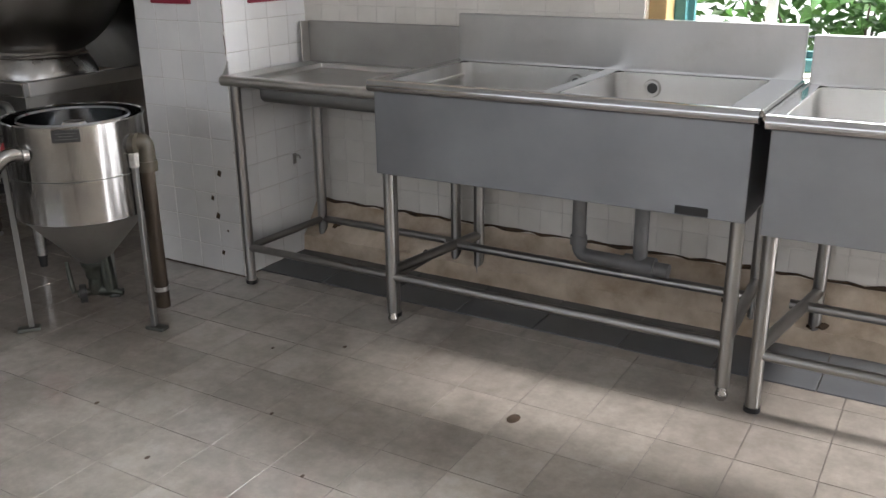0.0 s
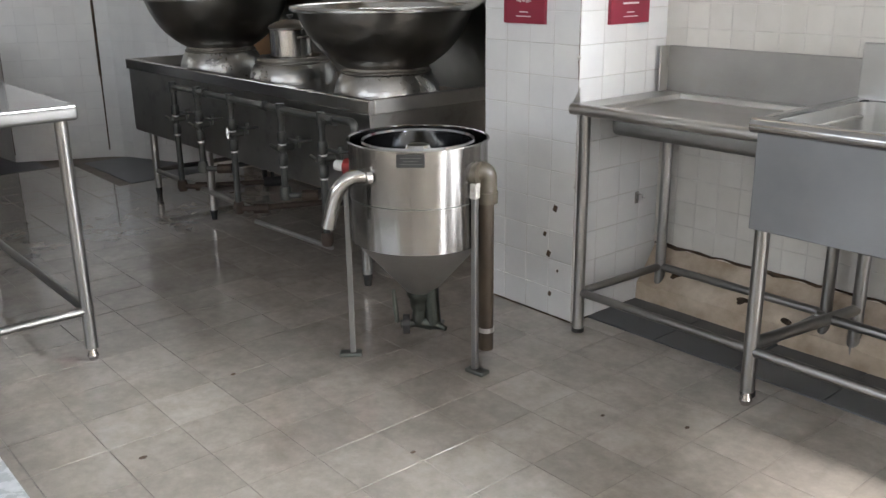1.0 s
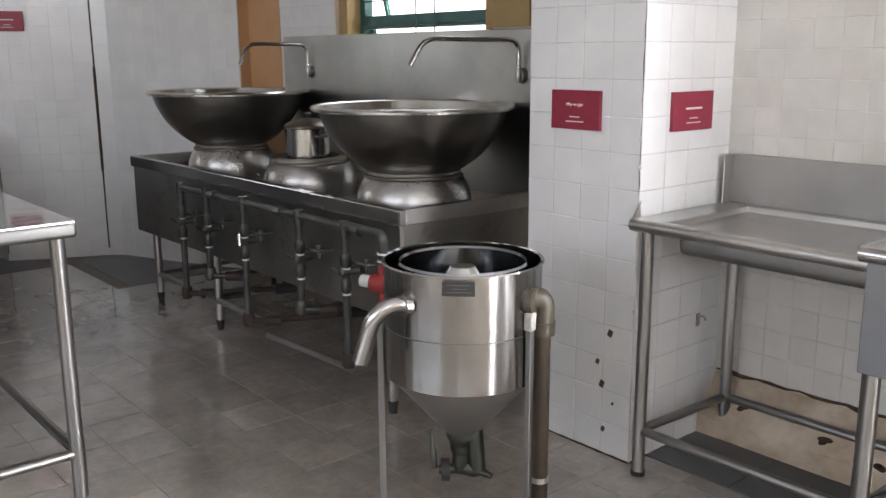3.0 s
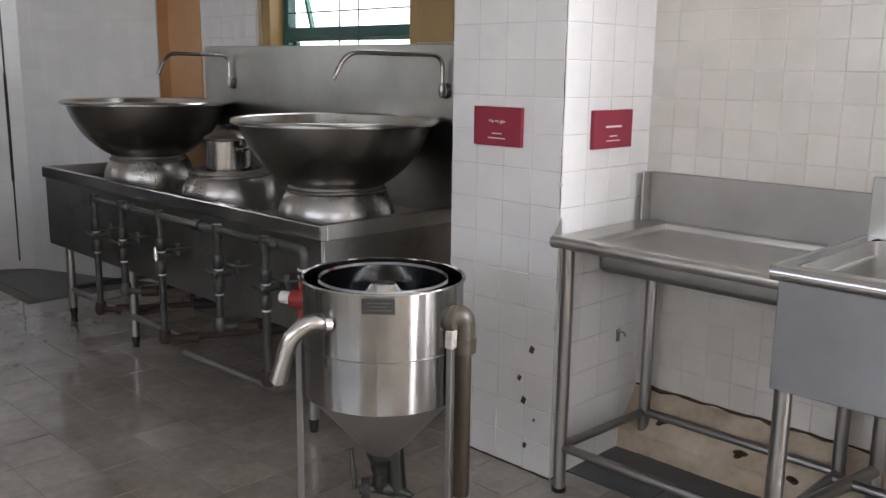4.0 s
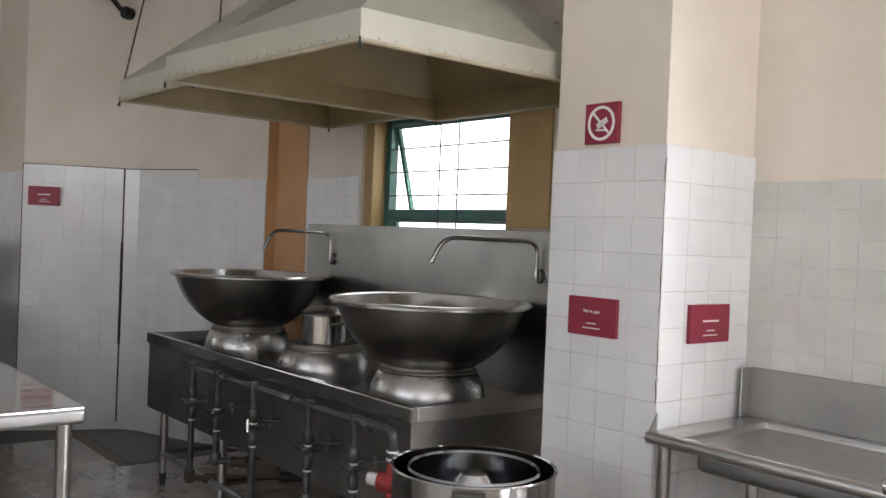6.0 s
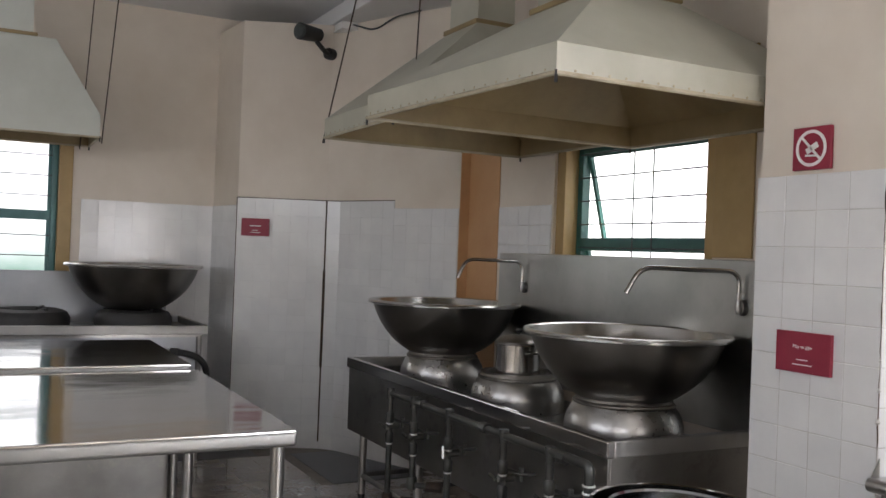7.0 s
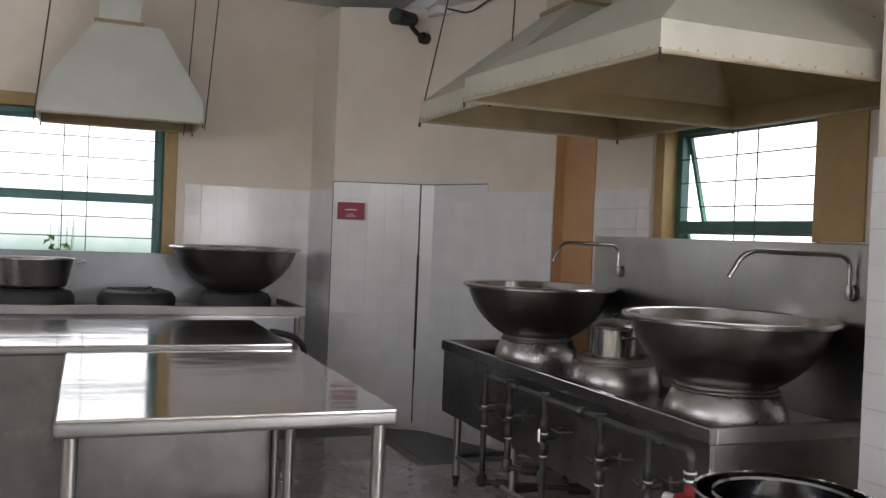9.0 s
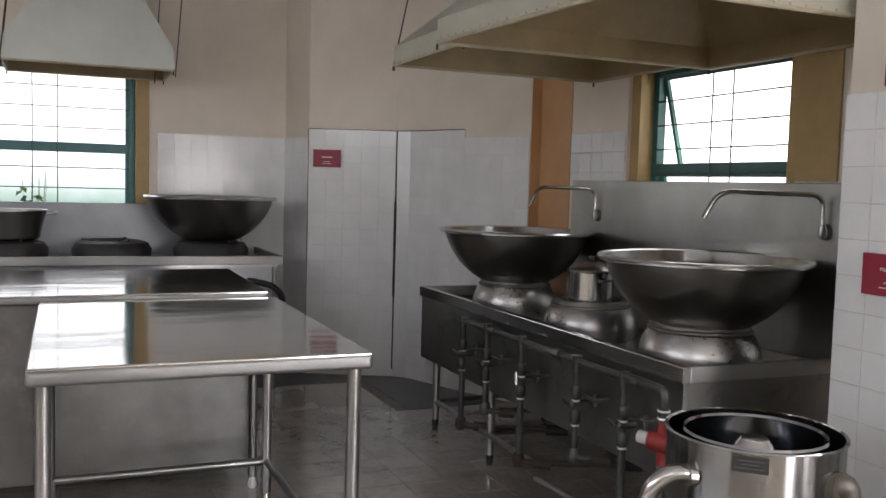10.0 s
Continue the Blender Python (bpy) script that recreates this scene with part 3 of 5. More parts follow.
def counter():
    t = thing("counter", (-4.07, -0.2, 0), "long stainless steel counter with a closed front panel", "counter")
    x0, x1, y0, y1, z = -4.48, -3.585, -2.2, 1.345, 0.858
    part("edge", box(x0 - 0.003, y0, z - 0.037, x1 + 0.073, y1 + 0.003, z - 0.003, 0.01, 3), STEEL_EDGE, t, "rolled edge, darkened against the added east lamp")
    part("countertop", box(x0, y0, z - 0.012, x1 + 0.07, y1, z, 0.002), STEEL_TOP, t, "polished reflecting top")
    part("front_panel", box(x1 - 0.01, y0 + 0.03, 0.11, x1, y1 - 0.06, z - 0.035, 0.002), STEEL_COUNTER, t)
    part("side_panel", box(x0 + 0.04, y1 - 0.07, 0.11, x1 - 0.012, y1 - 0.06, z - 0.035, 0.002), STEEL, t)
    part("shelf", box(x0 + 0.04, y0 + 0.03, 0.11, x1 - 0.012, y1 - 0.075, 0.13, 0.002), STEEL, t)
    for x in (x0 + 0.05, x1 - 0.03):
        for y in (y0 + 0.06, -0.4, y1 - 0.035):
            leg = part("leg", tube([(x, y, 0.05), (x, y, z - 0.03)], 0.018), STEEL_PIPE, t)
            part("foot", lathe([(0, 0), (0.014, 0), (0.02, 0.015), (0.013, 0.05)], (x, y, 0), 12), WHITE, leg, "white plastic foot")


work_table()
counter()


def wok(x, y, z, r, low, rb, label, tilt=(0, 0), handles=False):
    t = thing("wok", (x, y, low), label, "wok", "large woks on the ranges")
    h = z - low
    big = (r * r - rb * rb + h * h) / (2 * h)
    rad = math.hypot(r, big - h)
    a0, a1 = math.asin(rb / rad), math.asin(min(1, r / rad)) if big > h else math.pi - math.asin(r / rad)
    prof = [(0, 0)] + [(rad * math.sin(a), big - rad * math.cos(a)) for a in (a0 + (a1 - a0) * k / 14 for k in range(15))]
    inner = [(rr - 0.004 if rr > 0.02 else rr, zz + 0.004) for rr, zz in reversed(prof)]
    bowl = part("bowl", lathe(prof, (x, y, low), 56, tilt=tilt), WOK, t)
    part("inside", lathe(inner, (x, y, low), 56, tilt=tilt), WOK_IN, bowl, "inside in brighter steel, window highlights put in")
    ring = [(r - 0.004, h), (r + 0.003, h + 0.007), (r + 0.012, h + 0.01), (r + 0.021, h + 0.008), (r + 0.026, h), (r + 0.024, h - 0.009), (r + 0.016, h - 0.013), (r + 0.006, h - 0.008), (r - 0.004, h)]
    part("rim", lathe(ring, (x, y, low), 56, tilt=tilt), RIM, t, "rolled bright rim")
    return t


def burner(x, y, z0, z1, r):
    t = thing("burner", (x, y, z0), "domed stainless steel wok burner with a heat-stained collar", "burner", "burners on the wok range")
    h = z1 - z0
    prof = [(r * k, h * q) for k, q in ((1.0, 0), (1.015, 0.2), (1.01, 0.36), (0.99, 0.5), (0.955, 0.62), (0.91, 0.73), (0.865, 0.81), (0.85, 0.83))]
    part("dome", lathe(prof, (x, y, z0), 48), DOME, t)
    rnd = random.Random(int(-x * 100))
    ring = [(0.85, 0.825), (0.87, 0.85), (0.86, 0.885), (0.825, 0.91), (0.815, 0.97), (0.8, 1.0), (0.66, 1.0), (0.58, 0.85), (0.3, 0.85), (0, 0.85)]
    own = lathe([(r * k, h * q) for k, q in ring], (0, 0, 0), 48)
    for v in own.verts:
        v.co *= 1 + 0.02 * noise.noise(v.co * 22)
    bmesh.ops.transform(own, matrix=pose(x, y, z0, rnd.uniform(-1, 1), rnd.uniform(-1, 1), 0), verts=own.verts)
    part("collar", own, SCORCHED, t, "scorched uneven collar")


def wok_range():
    x0, x1, y0, y1, z = -4.475, -2.157, 2.40, 3.17, 0.752
    t = thing("wok_range", ((x0 + x1) / 2, 2.8, 0), "stainless steel wok range with gas pipes along its front", "range")
    part("front_rim", box(x0, y0, z - 0.055, x1, y0 + 0.03, z, 0.004), STEEL_BRIGHT, t)
    part("side_rim", box(x1 - 0.03, y0 + 0.03, z - 0.055, x1, y1, z, 0.004), STEEL, t)
    part("side_rim", box(x0, y0 + 0.03, z - 0.055, x0 + 0.03, y1, z, 0.004), STEEL, t)
    part("deck", box(x0 + 0.03, y0 + 0.03, z - 0.13, x1 - 0.03, y1, z - 0.11), STEEL_STOVE, t, "darkened recessed deck")
    part("front_panel", box(x0 + 0.01, y0 + 0.012, 0.355, x1 - 0.01, y0 + 0.024, z - 0.055, 0.002), STEEL_STOVE, t)
    part("side_panel", box(x1 - 0.022, y0 + 0.024, 0.355, x1 - 0.01, y1, z - 0.055, 0.002), STEEL_STOVE, t)
    part("side_panel", box(x0 + 0.01, y0 + 0.024, 0.355, x0 + 0.022, y1, z - 0.055, 0.002), STEEL_STOVE, t)
    part("bottom_panel", box(x0 + 0.022, y0 + 0.024, 0.355, x1 - 0.022, y1, 0.365), STEEL_STOVE, t)
    part("splashback", box(-4.16, 3.17, z - 0.06, -1.89, 3.195, 1.363, 0.004), RANGE_SPLASH, t, "tall dull steel splashback")
    fx = (-4.257, -3.582, -2.91, -2.24)
    for x, y in [(fx[k], 2.425) for k in (0, 1, 3)] + [(x, 3.1) for x in fx]:
        leg = part("leg", tube([(x, y, 0.05), (x, y, 0.36)], 0.02), STEEL_STOVE, t)
        part("foot", tube([(x, y, 0), (x, y, 0.05)], [0.014, 0.019]), IRON, leg, "dark tapered foot")
    part("lower_rail", tube([(fx[0], 2.425, 0.145), (-3.16, 2.41, 0.145)], 0.014), STEEL_STOVE, t)
    part("lower_rail", tube([(fx[0], 3.1, 0.15), (fx[3], 3.1, 0.15)], 0.013), STEEL_STOVE, t)
    for x in (fx[0], fx[1], fx[3]):
        part("lower_rail", tube([(x, 2.425, 0.15), (x, 3.1, 0.15)], 0.013), STEEL_STOVE, t)
    # gas line on the front: a header, five drops with unions and cocks, low branches running back
    yp, zh = 2.352, 0.668
    part("gas_header", tube([(-3.765, yp, zh - 0.004), (-2.40, yp, zh)], 0.0145), GASPIPE, t)
    part("gas_header", tube([(-2.41, yp, zh + 0.006), (-2.29, yp, zh + 0.006), (-2.185, yp, zh + 0.004), (-2.185, yp, zh - 0.05), (-2.185, yp, 0.57)], 0.0165, turns=5), GASPIPE, t, "thicker end of the gas header")
    for z2 in (zh - 0.06, zh - 0.085):
        part("thread_tape", tube([(-2.185, yp, z2 - 0.003), (-2.185, yp, z2 + 0.003)], 0.0215, 12), WHITE, t, "white sealing tape")
    for x2 in (-3.42, -2.86, -2.33):
        part("union", tube([(x2 - 0.02, yp, zh), (x2 + 0.02, yp, zh)], 0.0225, 8), GASPIPE, t)
    for k, x in enumerate((-3.765, -3.5, -3.16, -2.72, -2.41)):
        bottom = (0.155, 0.295, 0.155, 0.305, 0.17)[k]
        pipe = part("gas_pipe", tube([(x, yp, zh), (x, yp, bottom)], 0.0145), GASPIPE, t)
        part("tee", tube([(x, yp, zh + 0.022), (x, yp, zh - 0.03)], 0.0195, 12), GASPIPE, pipe)
        for z2 in (zh - 0.12, zh - 0.215):
            part("union", tube([(x, yp, z2 - 0.026), (x, yp, z2 - 0.018), (x, yp, z2 + 0.018), (x, yp, z2 + 0.026)], [0.017, 0.0215, 0.0215, 0.017], 8), GASPIPE, pipe)
            part("thread_tape", tube([(x, yp, z2 - 0.034), (x, yp, z2 - 0.027)], 0.017, 10), WHITE, pipe, "white sealing tape")
        zc = zh - 0.165
        part("valve_body", tube([(x, yp - 0.028, zc), (x, yp - 0.02, zc), (x, yp + 0.05, zc)], [0.009, 0.015, 0.015], 10), VALVE, pipe)
        lever = [(x, yp - 0.03, zc), (x + 0.03, yp - 0.04, zc + 0.035), (x + 0.038, yp - 0.042, zc - 0.01)] if k == 2 else [(x, yp - 0.03, zc), (x - 0.035, yp - 0.036, zc + 0.012)]
        part("valve_lever", tube(lever, 0.0065, 8), STEEL_BRIGHT if k == 2 else VALVE, pipe)
        zb = zh - 0.13
        part("branch", tube([(x + 0.015, yp + 0.02, zb), (x + 0.07, yp + 0.02, zb), (x + 0.13, yp + 0.02, zb + 0.008), (x + 0.13, yp + 0.06, zb + 0.008)], 0.007, 8, turns=3), GASPIPE, pipe)
        part("branch_cock", tube([(x + 0.1, yp + 0.02, zb - 0.022), (x + 0.1, yp + 0.02, zb + 0.026)], [0.006, 0.011], 8), VALVE, pipe)
        part("elbow", lathe([(0, -0.03), (0.02, -0.026), (0.027, -0.008), (0.025, 0.014), (0.022, 0.03), (0, 0.03)], (x, yp, bottom), 12), RUST if k in (0, 2, 4) else VALVE, pipe, "oily elbow fitting")
    for x, z2, x2, y2 in ((-3.765, 0.155, -3.47, 2.78), (-3.16, 0.155, -2.9, 2.8), (-2.72, 0.3, -2.68, 2.7), (-3.5, 0.29, -3.42, 2.7)):
        low = part("supply_pipe", tube([(x, yp, z2), (x + 0.05, yp + 0.03, z2), (x2, y2, z2 + 0.01), (x2 + 0.03, y2, z2 + 0.13)], 0.0135, turns=4), RUST if z2 < 0.2 else GASPIPE, t)
        part("union", tube([(x + 0.06, yp + 0.045, z2), (x + 0.1, yp + 0.1, z2)], 0.024, 8), RUST, low, "rusty union")
        part("valve_body", tube([(x2 - 0.05, y2 - 0.09, z2 + 0.008), (x2, y2, z2 + 0.01)], 0.026, 10), IRON, low)
        part("valve_stem", tube([(x2 - 0.03, y2 - 0.05, z2), (x2 - 0.03, y2 - 0.05, z2 + 0.06)], 0.009, 8), IRON, low)
    part("supply_pipe", tube([(-3.06, yp + 0.03, 0.105), (-2.41, yp + 0.02, 0.13)], 0.0105), STEEL_PIPE, t)
    cock = part("gas_cock", tube([(-2.185, yp, 0.57), (-2.185, yp, 0.43)], [0.018, 0.02], 12), REDPAINT, t, "red painted gas cock")
    part("cock_body", tube([(-2.22, yp - 0.02, 0.505), (-2.145, yp + 0.01, 0.505)], 0.034, 12), REDPAINT, cock)
    part("cock_cap", tube([(-2.262, yp - 0.037, 0.508), (-2.22, yp - 0.02, 0.506)], 0.021, 12), WHITE, cock, "white plastic cap")
    part("gas_pipe", tube([(-2.185, yp, 0.43), (-2.185, yp, 0.3), (-2.185, yp + 0.3, 0.3)], 0.014, turns=5), GASPIPE, t)


wok_range()
for x, r in ((-4.10, 0.222), (-3.34, 0.213), (-2.575, 0.226)):
    burner(x, 2.8, 0.642, 0.815 if r < 0.22 else 0.825, r)
wok(-4.10, 2.8, 1.083, 0.385, 0.812, 0.165, "large dark steel wok with a bright rolled rim on its burner")
wok(-2.575, 2.8, 1.066, 0.373, 0.812, 0.165, "wide dark steel wok standing over the front burner")


def lidded_pot():
    x, y, z = -3.33, 2.79, 0.79
    t = thing("lidded_pot", (x, y, z), "small polished steel pot with a dark lid on the middle burner", "pot")
    part("body", lathe([(0, 0), (0.094, 0), (0.102, 0.008), (0.104, 0.15), (0.108, 0.153), (0.106, 0.157), (0.1, 0.155), (0, 0.155)], (x, y, z), 36), STEEL_BRIGHT, t)
    part("lid", lathe([(0.108, 0.156), (0.109, 0.163), (0.1, 0.172), (0.07, 0.186), (0.022, 0.196), (0, 0.197)], (x, y, z), 36), WOK, t, "dark dented lid")
    part("knob", lathe([(0.008, 0.194), (0.008, 0.206), (0.018, 0.212), (0.016, 0.22), (0, 0.223)], (x, y, z), 16), IRON, t)
    for k in (-1, 1):
        part("handle", tube([(x + k * 0.102, y - 0.025, z + 0.115), (x + k * 0.135, y - 0.022, z + 0.122), (x + k * 0.135, y + 0.022, z + 0.122), (x + k * 0.102, y + 0.025, z + 0.115)], 0.0055, 8, turns=3), WOK, t)


lidded_pot()


def swan_tap(x, tipx, tipy):
    t = thing("swan_neck_tap", (x, 3.17, 1.18), "slim steel swan-neck wall tap over the range", "tap", "taps on the splashback")
    part("wall_flange", tube([(x, 3.172, 1.18), (x, 3.15, 1.18)], [0.032, 0.026], 18), STEEL_STOVE, t)
    part("valve", tube([(x, 3.15, 1.155), (x, 3.15, 1.18), (x, 3.15, 1.21)], [0.012, 0.018, 0.012], 14), STEEL_STOVE, t)
    top = Vector((x, 3.15, 1.318))
    tip = Vector((tipx, tipy, 1.322))
    part("spout", tube([(x, 3.15, 1.2), top, tip, tip + Vector(((tipx - x) * 0.14, (tipy - 3.15) * 0.14, -0.1))], 0.0095, 10, turns=7), STEEL_BRIGHT, t)


swan_tap(-3.885, -3.93, 2.83)
swan_tap(-2.345, -2.48, 2.78)


def hood(name, x0, x1, y0, y1, z, lip, neck, nz, duct, label, outer, skew=0.0):
    """A sheet-metal extractor hood: an upright lip, four sloping sides, a collar and a duct."""
    t = thing(name, ((x0 + x1) / 2, (y0 + y1) / 2, z), label, "extractor hood", "extractor hoods")
    nx0, nx1, ny0, ny1 = neck

    def shell(d, zz):
        own = bmesh.new()
        rows = [((x0 + d, y0 + d, x1 - d, y1 - d), z + zz), ((x0 + d, y0 + d, x1 - d, y1 - d), z + lip), ((nx0 + d, ny0 + d, nx1 - d, ny1 - d), nz)]
        rings = [[own.verts.new(p) for p in ((a, b, h), (c, b + (skew if h < nz else 0), h), (c, e, h), (a, e, h))] for (a, b, c, e), h in rows]
        for p, q in zip(rings, rings[1:]):
            for k in range(4):
                own.faces.new((p[k], p[(k + 1) % 4], q[(k + 1) % 4], q[k]))
        return own

    part("canopy", shell(0, 0), outer, t)
    inner = shell(0.006, 0.004)
    part("lining", inner, HOOD_IN, t, "yellow-brown lining")
    for a in (((x0, y0), (x1, y0 + skew)), ((x1, y0 + skew), (x1, y1)), ((x1, y1), (x0, y1)), ((x0, y1), (x0, y0))):
        (ax, ay), (bx, by) = a
        part("gutter", tube([(ax, ay, z + 0.002), (bx, by, z + 0.002)], 0.008, 6), GUTTER, t, "dirty rolled edge")
    if outer is HOOD:
        rivets = bmesh.new()
        for k in range(int((x1 - x0) / 0.06)):
            x = x0 + 0.03 + 0.06 * k
            join(rivets, lathe([(0, -0.003), (0.004, -0.001), (0.0045, 0.0015), (0, 0.0015)], (0, 0, 0), 8))
            bmesh.ops.transform(rivets, matrix=Matrix.Translation((x, y0 - 0.001 + skew * (x - x0) / (x1 - x0), z + 0.016)) @ Matrix.Rotation(radians(-90), 4, "X"), verts=[v for v in rivets.verts if not v.tag])
            for v in rivets.verts:
                v.tag = True
        for k in range(1 + int(skew / 0.06), int((y1 - y0) / 0.06)):
            join(rivets, lathe([(0, -0.003), (0.004, -0.001), (0.0045, 0.0015), (0, 0.0015)], (0, 0, 0), 8))
            bmesh.ops.transform(rivets, matrix=Matrix.Translation((x1 + 0.001, y0 + 0.03 + 0.06 * k, z + 0.014)) @ Matrix.Rotation(radians(-90), 4, "Y"), verts=[v for v in rivets.verts if not v.tag])
            for v in rivets.verts:
                v.tag = True
        tagged(part("rivets", rivets, GUTTER, t, "row of small dull rivets"), kind="stuff")
    part("top_plate", box(nx0, ny0, nz - 0.004, nx1, ny1, nz + 0.004, 0.002), outer, t)
    dx0, dx1, dy0, dy1 = duct
    part("collar", box(dx0 - 0.025, dy0 - 0.025, nz + 0.004, dx1 + 0.025, dy1 + 0.025, nz + 0.026, 0.003), HOOD_IN, t, "rusty joint flange")
    part("duct", box(dx0, dy0, nz + 0.024, dx1, dy1, CEIL_Z - 0.001), outer, t)
    for ax, ay in ((x0, y0), (x1, y0 + skew), (x0, y1), (x1, y1)):
        part("hanger_rod", tube([(ax, ay, z - 0.025), (ax, ay, z + 0.01)], 0.005, 6), IRON, t)
    return t


hood("extractor_hood", -3.06, -1.9, 1.885, 3.178, 1.857, 0.09, (-2.72, -2.28, 2.4, 2.75), 2.26, (-2.7, -2.3, 2.42, 2.73), "large cream enamelled extractor hood over the wok range", HOOD, skew=0.085)
hood("extractor_hood", -3.965, -3.15, 2.035, 3.16, 1.884, 0.09, (-3.8, -3.46, 2.58, 2.82), 2.42, (-3.77, -3.49, 2.6, 2.8), "cream extractor hood beside the first one", HOOD)
hood("extractor_hood", -6.2, -5.6, 0.24, 1.19, 1.965, 0.135, (-6.06, -5.78, 0.545, 0.94), 2.56, (-6.04, -5.8, 0.567, 0.81), "grey-green extractor hood over the back range", HOOD_GREY)


def hanger(x, y, z0, dx, dy):
    """A thin rod from a hood's corner up to the ceiling, leaning a little on its way."""
    h = CEIL_Z - 0.001 - z0
    solo("hanger_wire", tube([(x, y, z0), (x + dx * h * 0.5 + 0.004, y + dy * h * 0.5, z0 + h / 2), (x + dx * h, y + dy * h, z0 + h)], 0.004, 6), RUST, "thin hanging rod holding a hood", "rod", "hood hanging rods")


for x, y, z, dx, dy in ((-5.592, 1.2, 1.93, 0, 0.073), (-6.17, 1.13, 1.94, 0, 0.054), (-5.592, 0.232, 1.94, 0, 0.1), (-6.17, 0.2, 1.97, 0, 0.1), (-3.97, 2.03, 1.86, 0.12, 0.16), (-3.73, 2.4, 2.2, 0.03, 0.01)):
    hanger(x, y, z, dx, dy)


def back_range():
    t = thing("back_range", (-5.8, 0.86, 0), "low stainless steel cooking range with a splashback", "range")
    part("top_rim", box(-5.44, -0.13, 0.79, -5.41, 1.84, 0.845, 0.004), CONE, t)
    part("side_rim", box(-6.2, 1.81, 0.79, -5.44, 1.84, 0.845, 0.004), CONE, t)
    part("deck", box(-6.2, -0.13, 0.77, -5.44, 1.81, 0.80), STEEL_STOVE, t, "darkened deck")
    part("front_panel", box(-5.46, -0.1, 0.2, -5.445, 1.78, 0.785), STEEL_PANEL, t)
    part("side_panel", box(-6.2, 1.775, 0.2, -5.46, 1.79, 0.785), STEEL_PANEL, t)
    part("splashback", box(-6.26, -0.1, 0.77, -6.21, 1.73, 1.135, 0.004), STEEL_PANEL, t)
    for x in (-6.15, -5.47):
        for y in (-0.08, 1.8):
            part("leg", tube([(x, y, 0), (x, y, 0.78)], 0.02), STEEL_PIPE, t)
    hose = part("gas_hose", tube([(-5.43, 1.64, 0.68), (-5.39, 1.7, 0.68), (-5.385, 1.78, 0.655), (-5.385, 1.83, 0.6), (-5.42, 1.85, 0.5)], 0.02, 10, turns=4), BLACK, t, "black rubber gas hose")
    part("collar", tube([(-5.44, 1.63, 0.68), (-5.41, 1.67, 0.68)], 0.027, 10), IRON, hose)


back_range()


def ring_burner(y, r=0.235):
    t = thing("ring_burner", (-5.85, y, 0.8), "black cast-iron burner ring on the back range", "burner", "burner rings on the back range")
    part("ring", lathe([(r, 0), (r + 0.005, 0.06), (r - 0.02, 0.1), (r - 0.07, 0.115), (r - 0.1, 0.1), (r - 0.11, 0.02)], (-5.85, y, 0.8), 36), IRON, t)
    for k in range(3):
        a = radians(30 + 120 * k)
        part("pan_rest", tube([(-5.85 + 0.18 * math.cos(a), y + 0.18 * math.sin(a), 0.915), (-5.85 + 0.1 * math.cos(a), y + 0.1 * math.sin(a), 0.905)], 0.01, 8), IRON, t)


for y in (0.245, 0.85, 1.463):
    ring_burner(y)
wok(-5.85, 1.46, 1.195, 0.40, 0.922, 0.17, "dark steel wok on the end ring of the back range")


def two_handled_pot():
    x, y, z = -5.85, 0.245, 0.922
    t = thing("two_handled_pot", (x, y, z), "dull aluminium pot with two side handles on a ring", "pot")
    part("body", lathe([(0, 0), (0.18, 0), (0.195, 0.012), (0.225, 0.165), (0.236, 0.17), (0.236, 0.176), (0.22, 0.174), (0.19, 0.014), (0, 0.012)], (x, y, z), 40), STEEL_STOVE, t)
    for s in (-1, 1):
        part("handle", tube([(x - 0.04, y + s * 0.228, z + 0.15), (x - 0.04, y + s * 0.285, z + 0.158), (x + 0.04, y + s * 0.285, z + 0.158), (x + 0.04, y + s * 0.228, z + 0.15)], 0.009, 8, turns=4), STEEL_STOVE, t)


two_handled_pot()


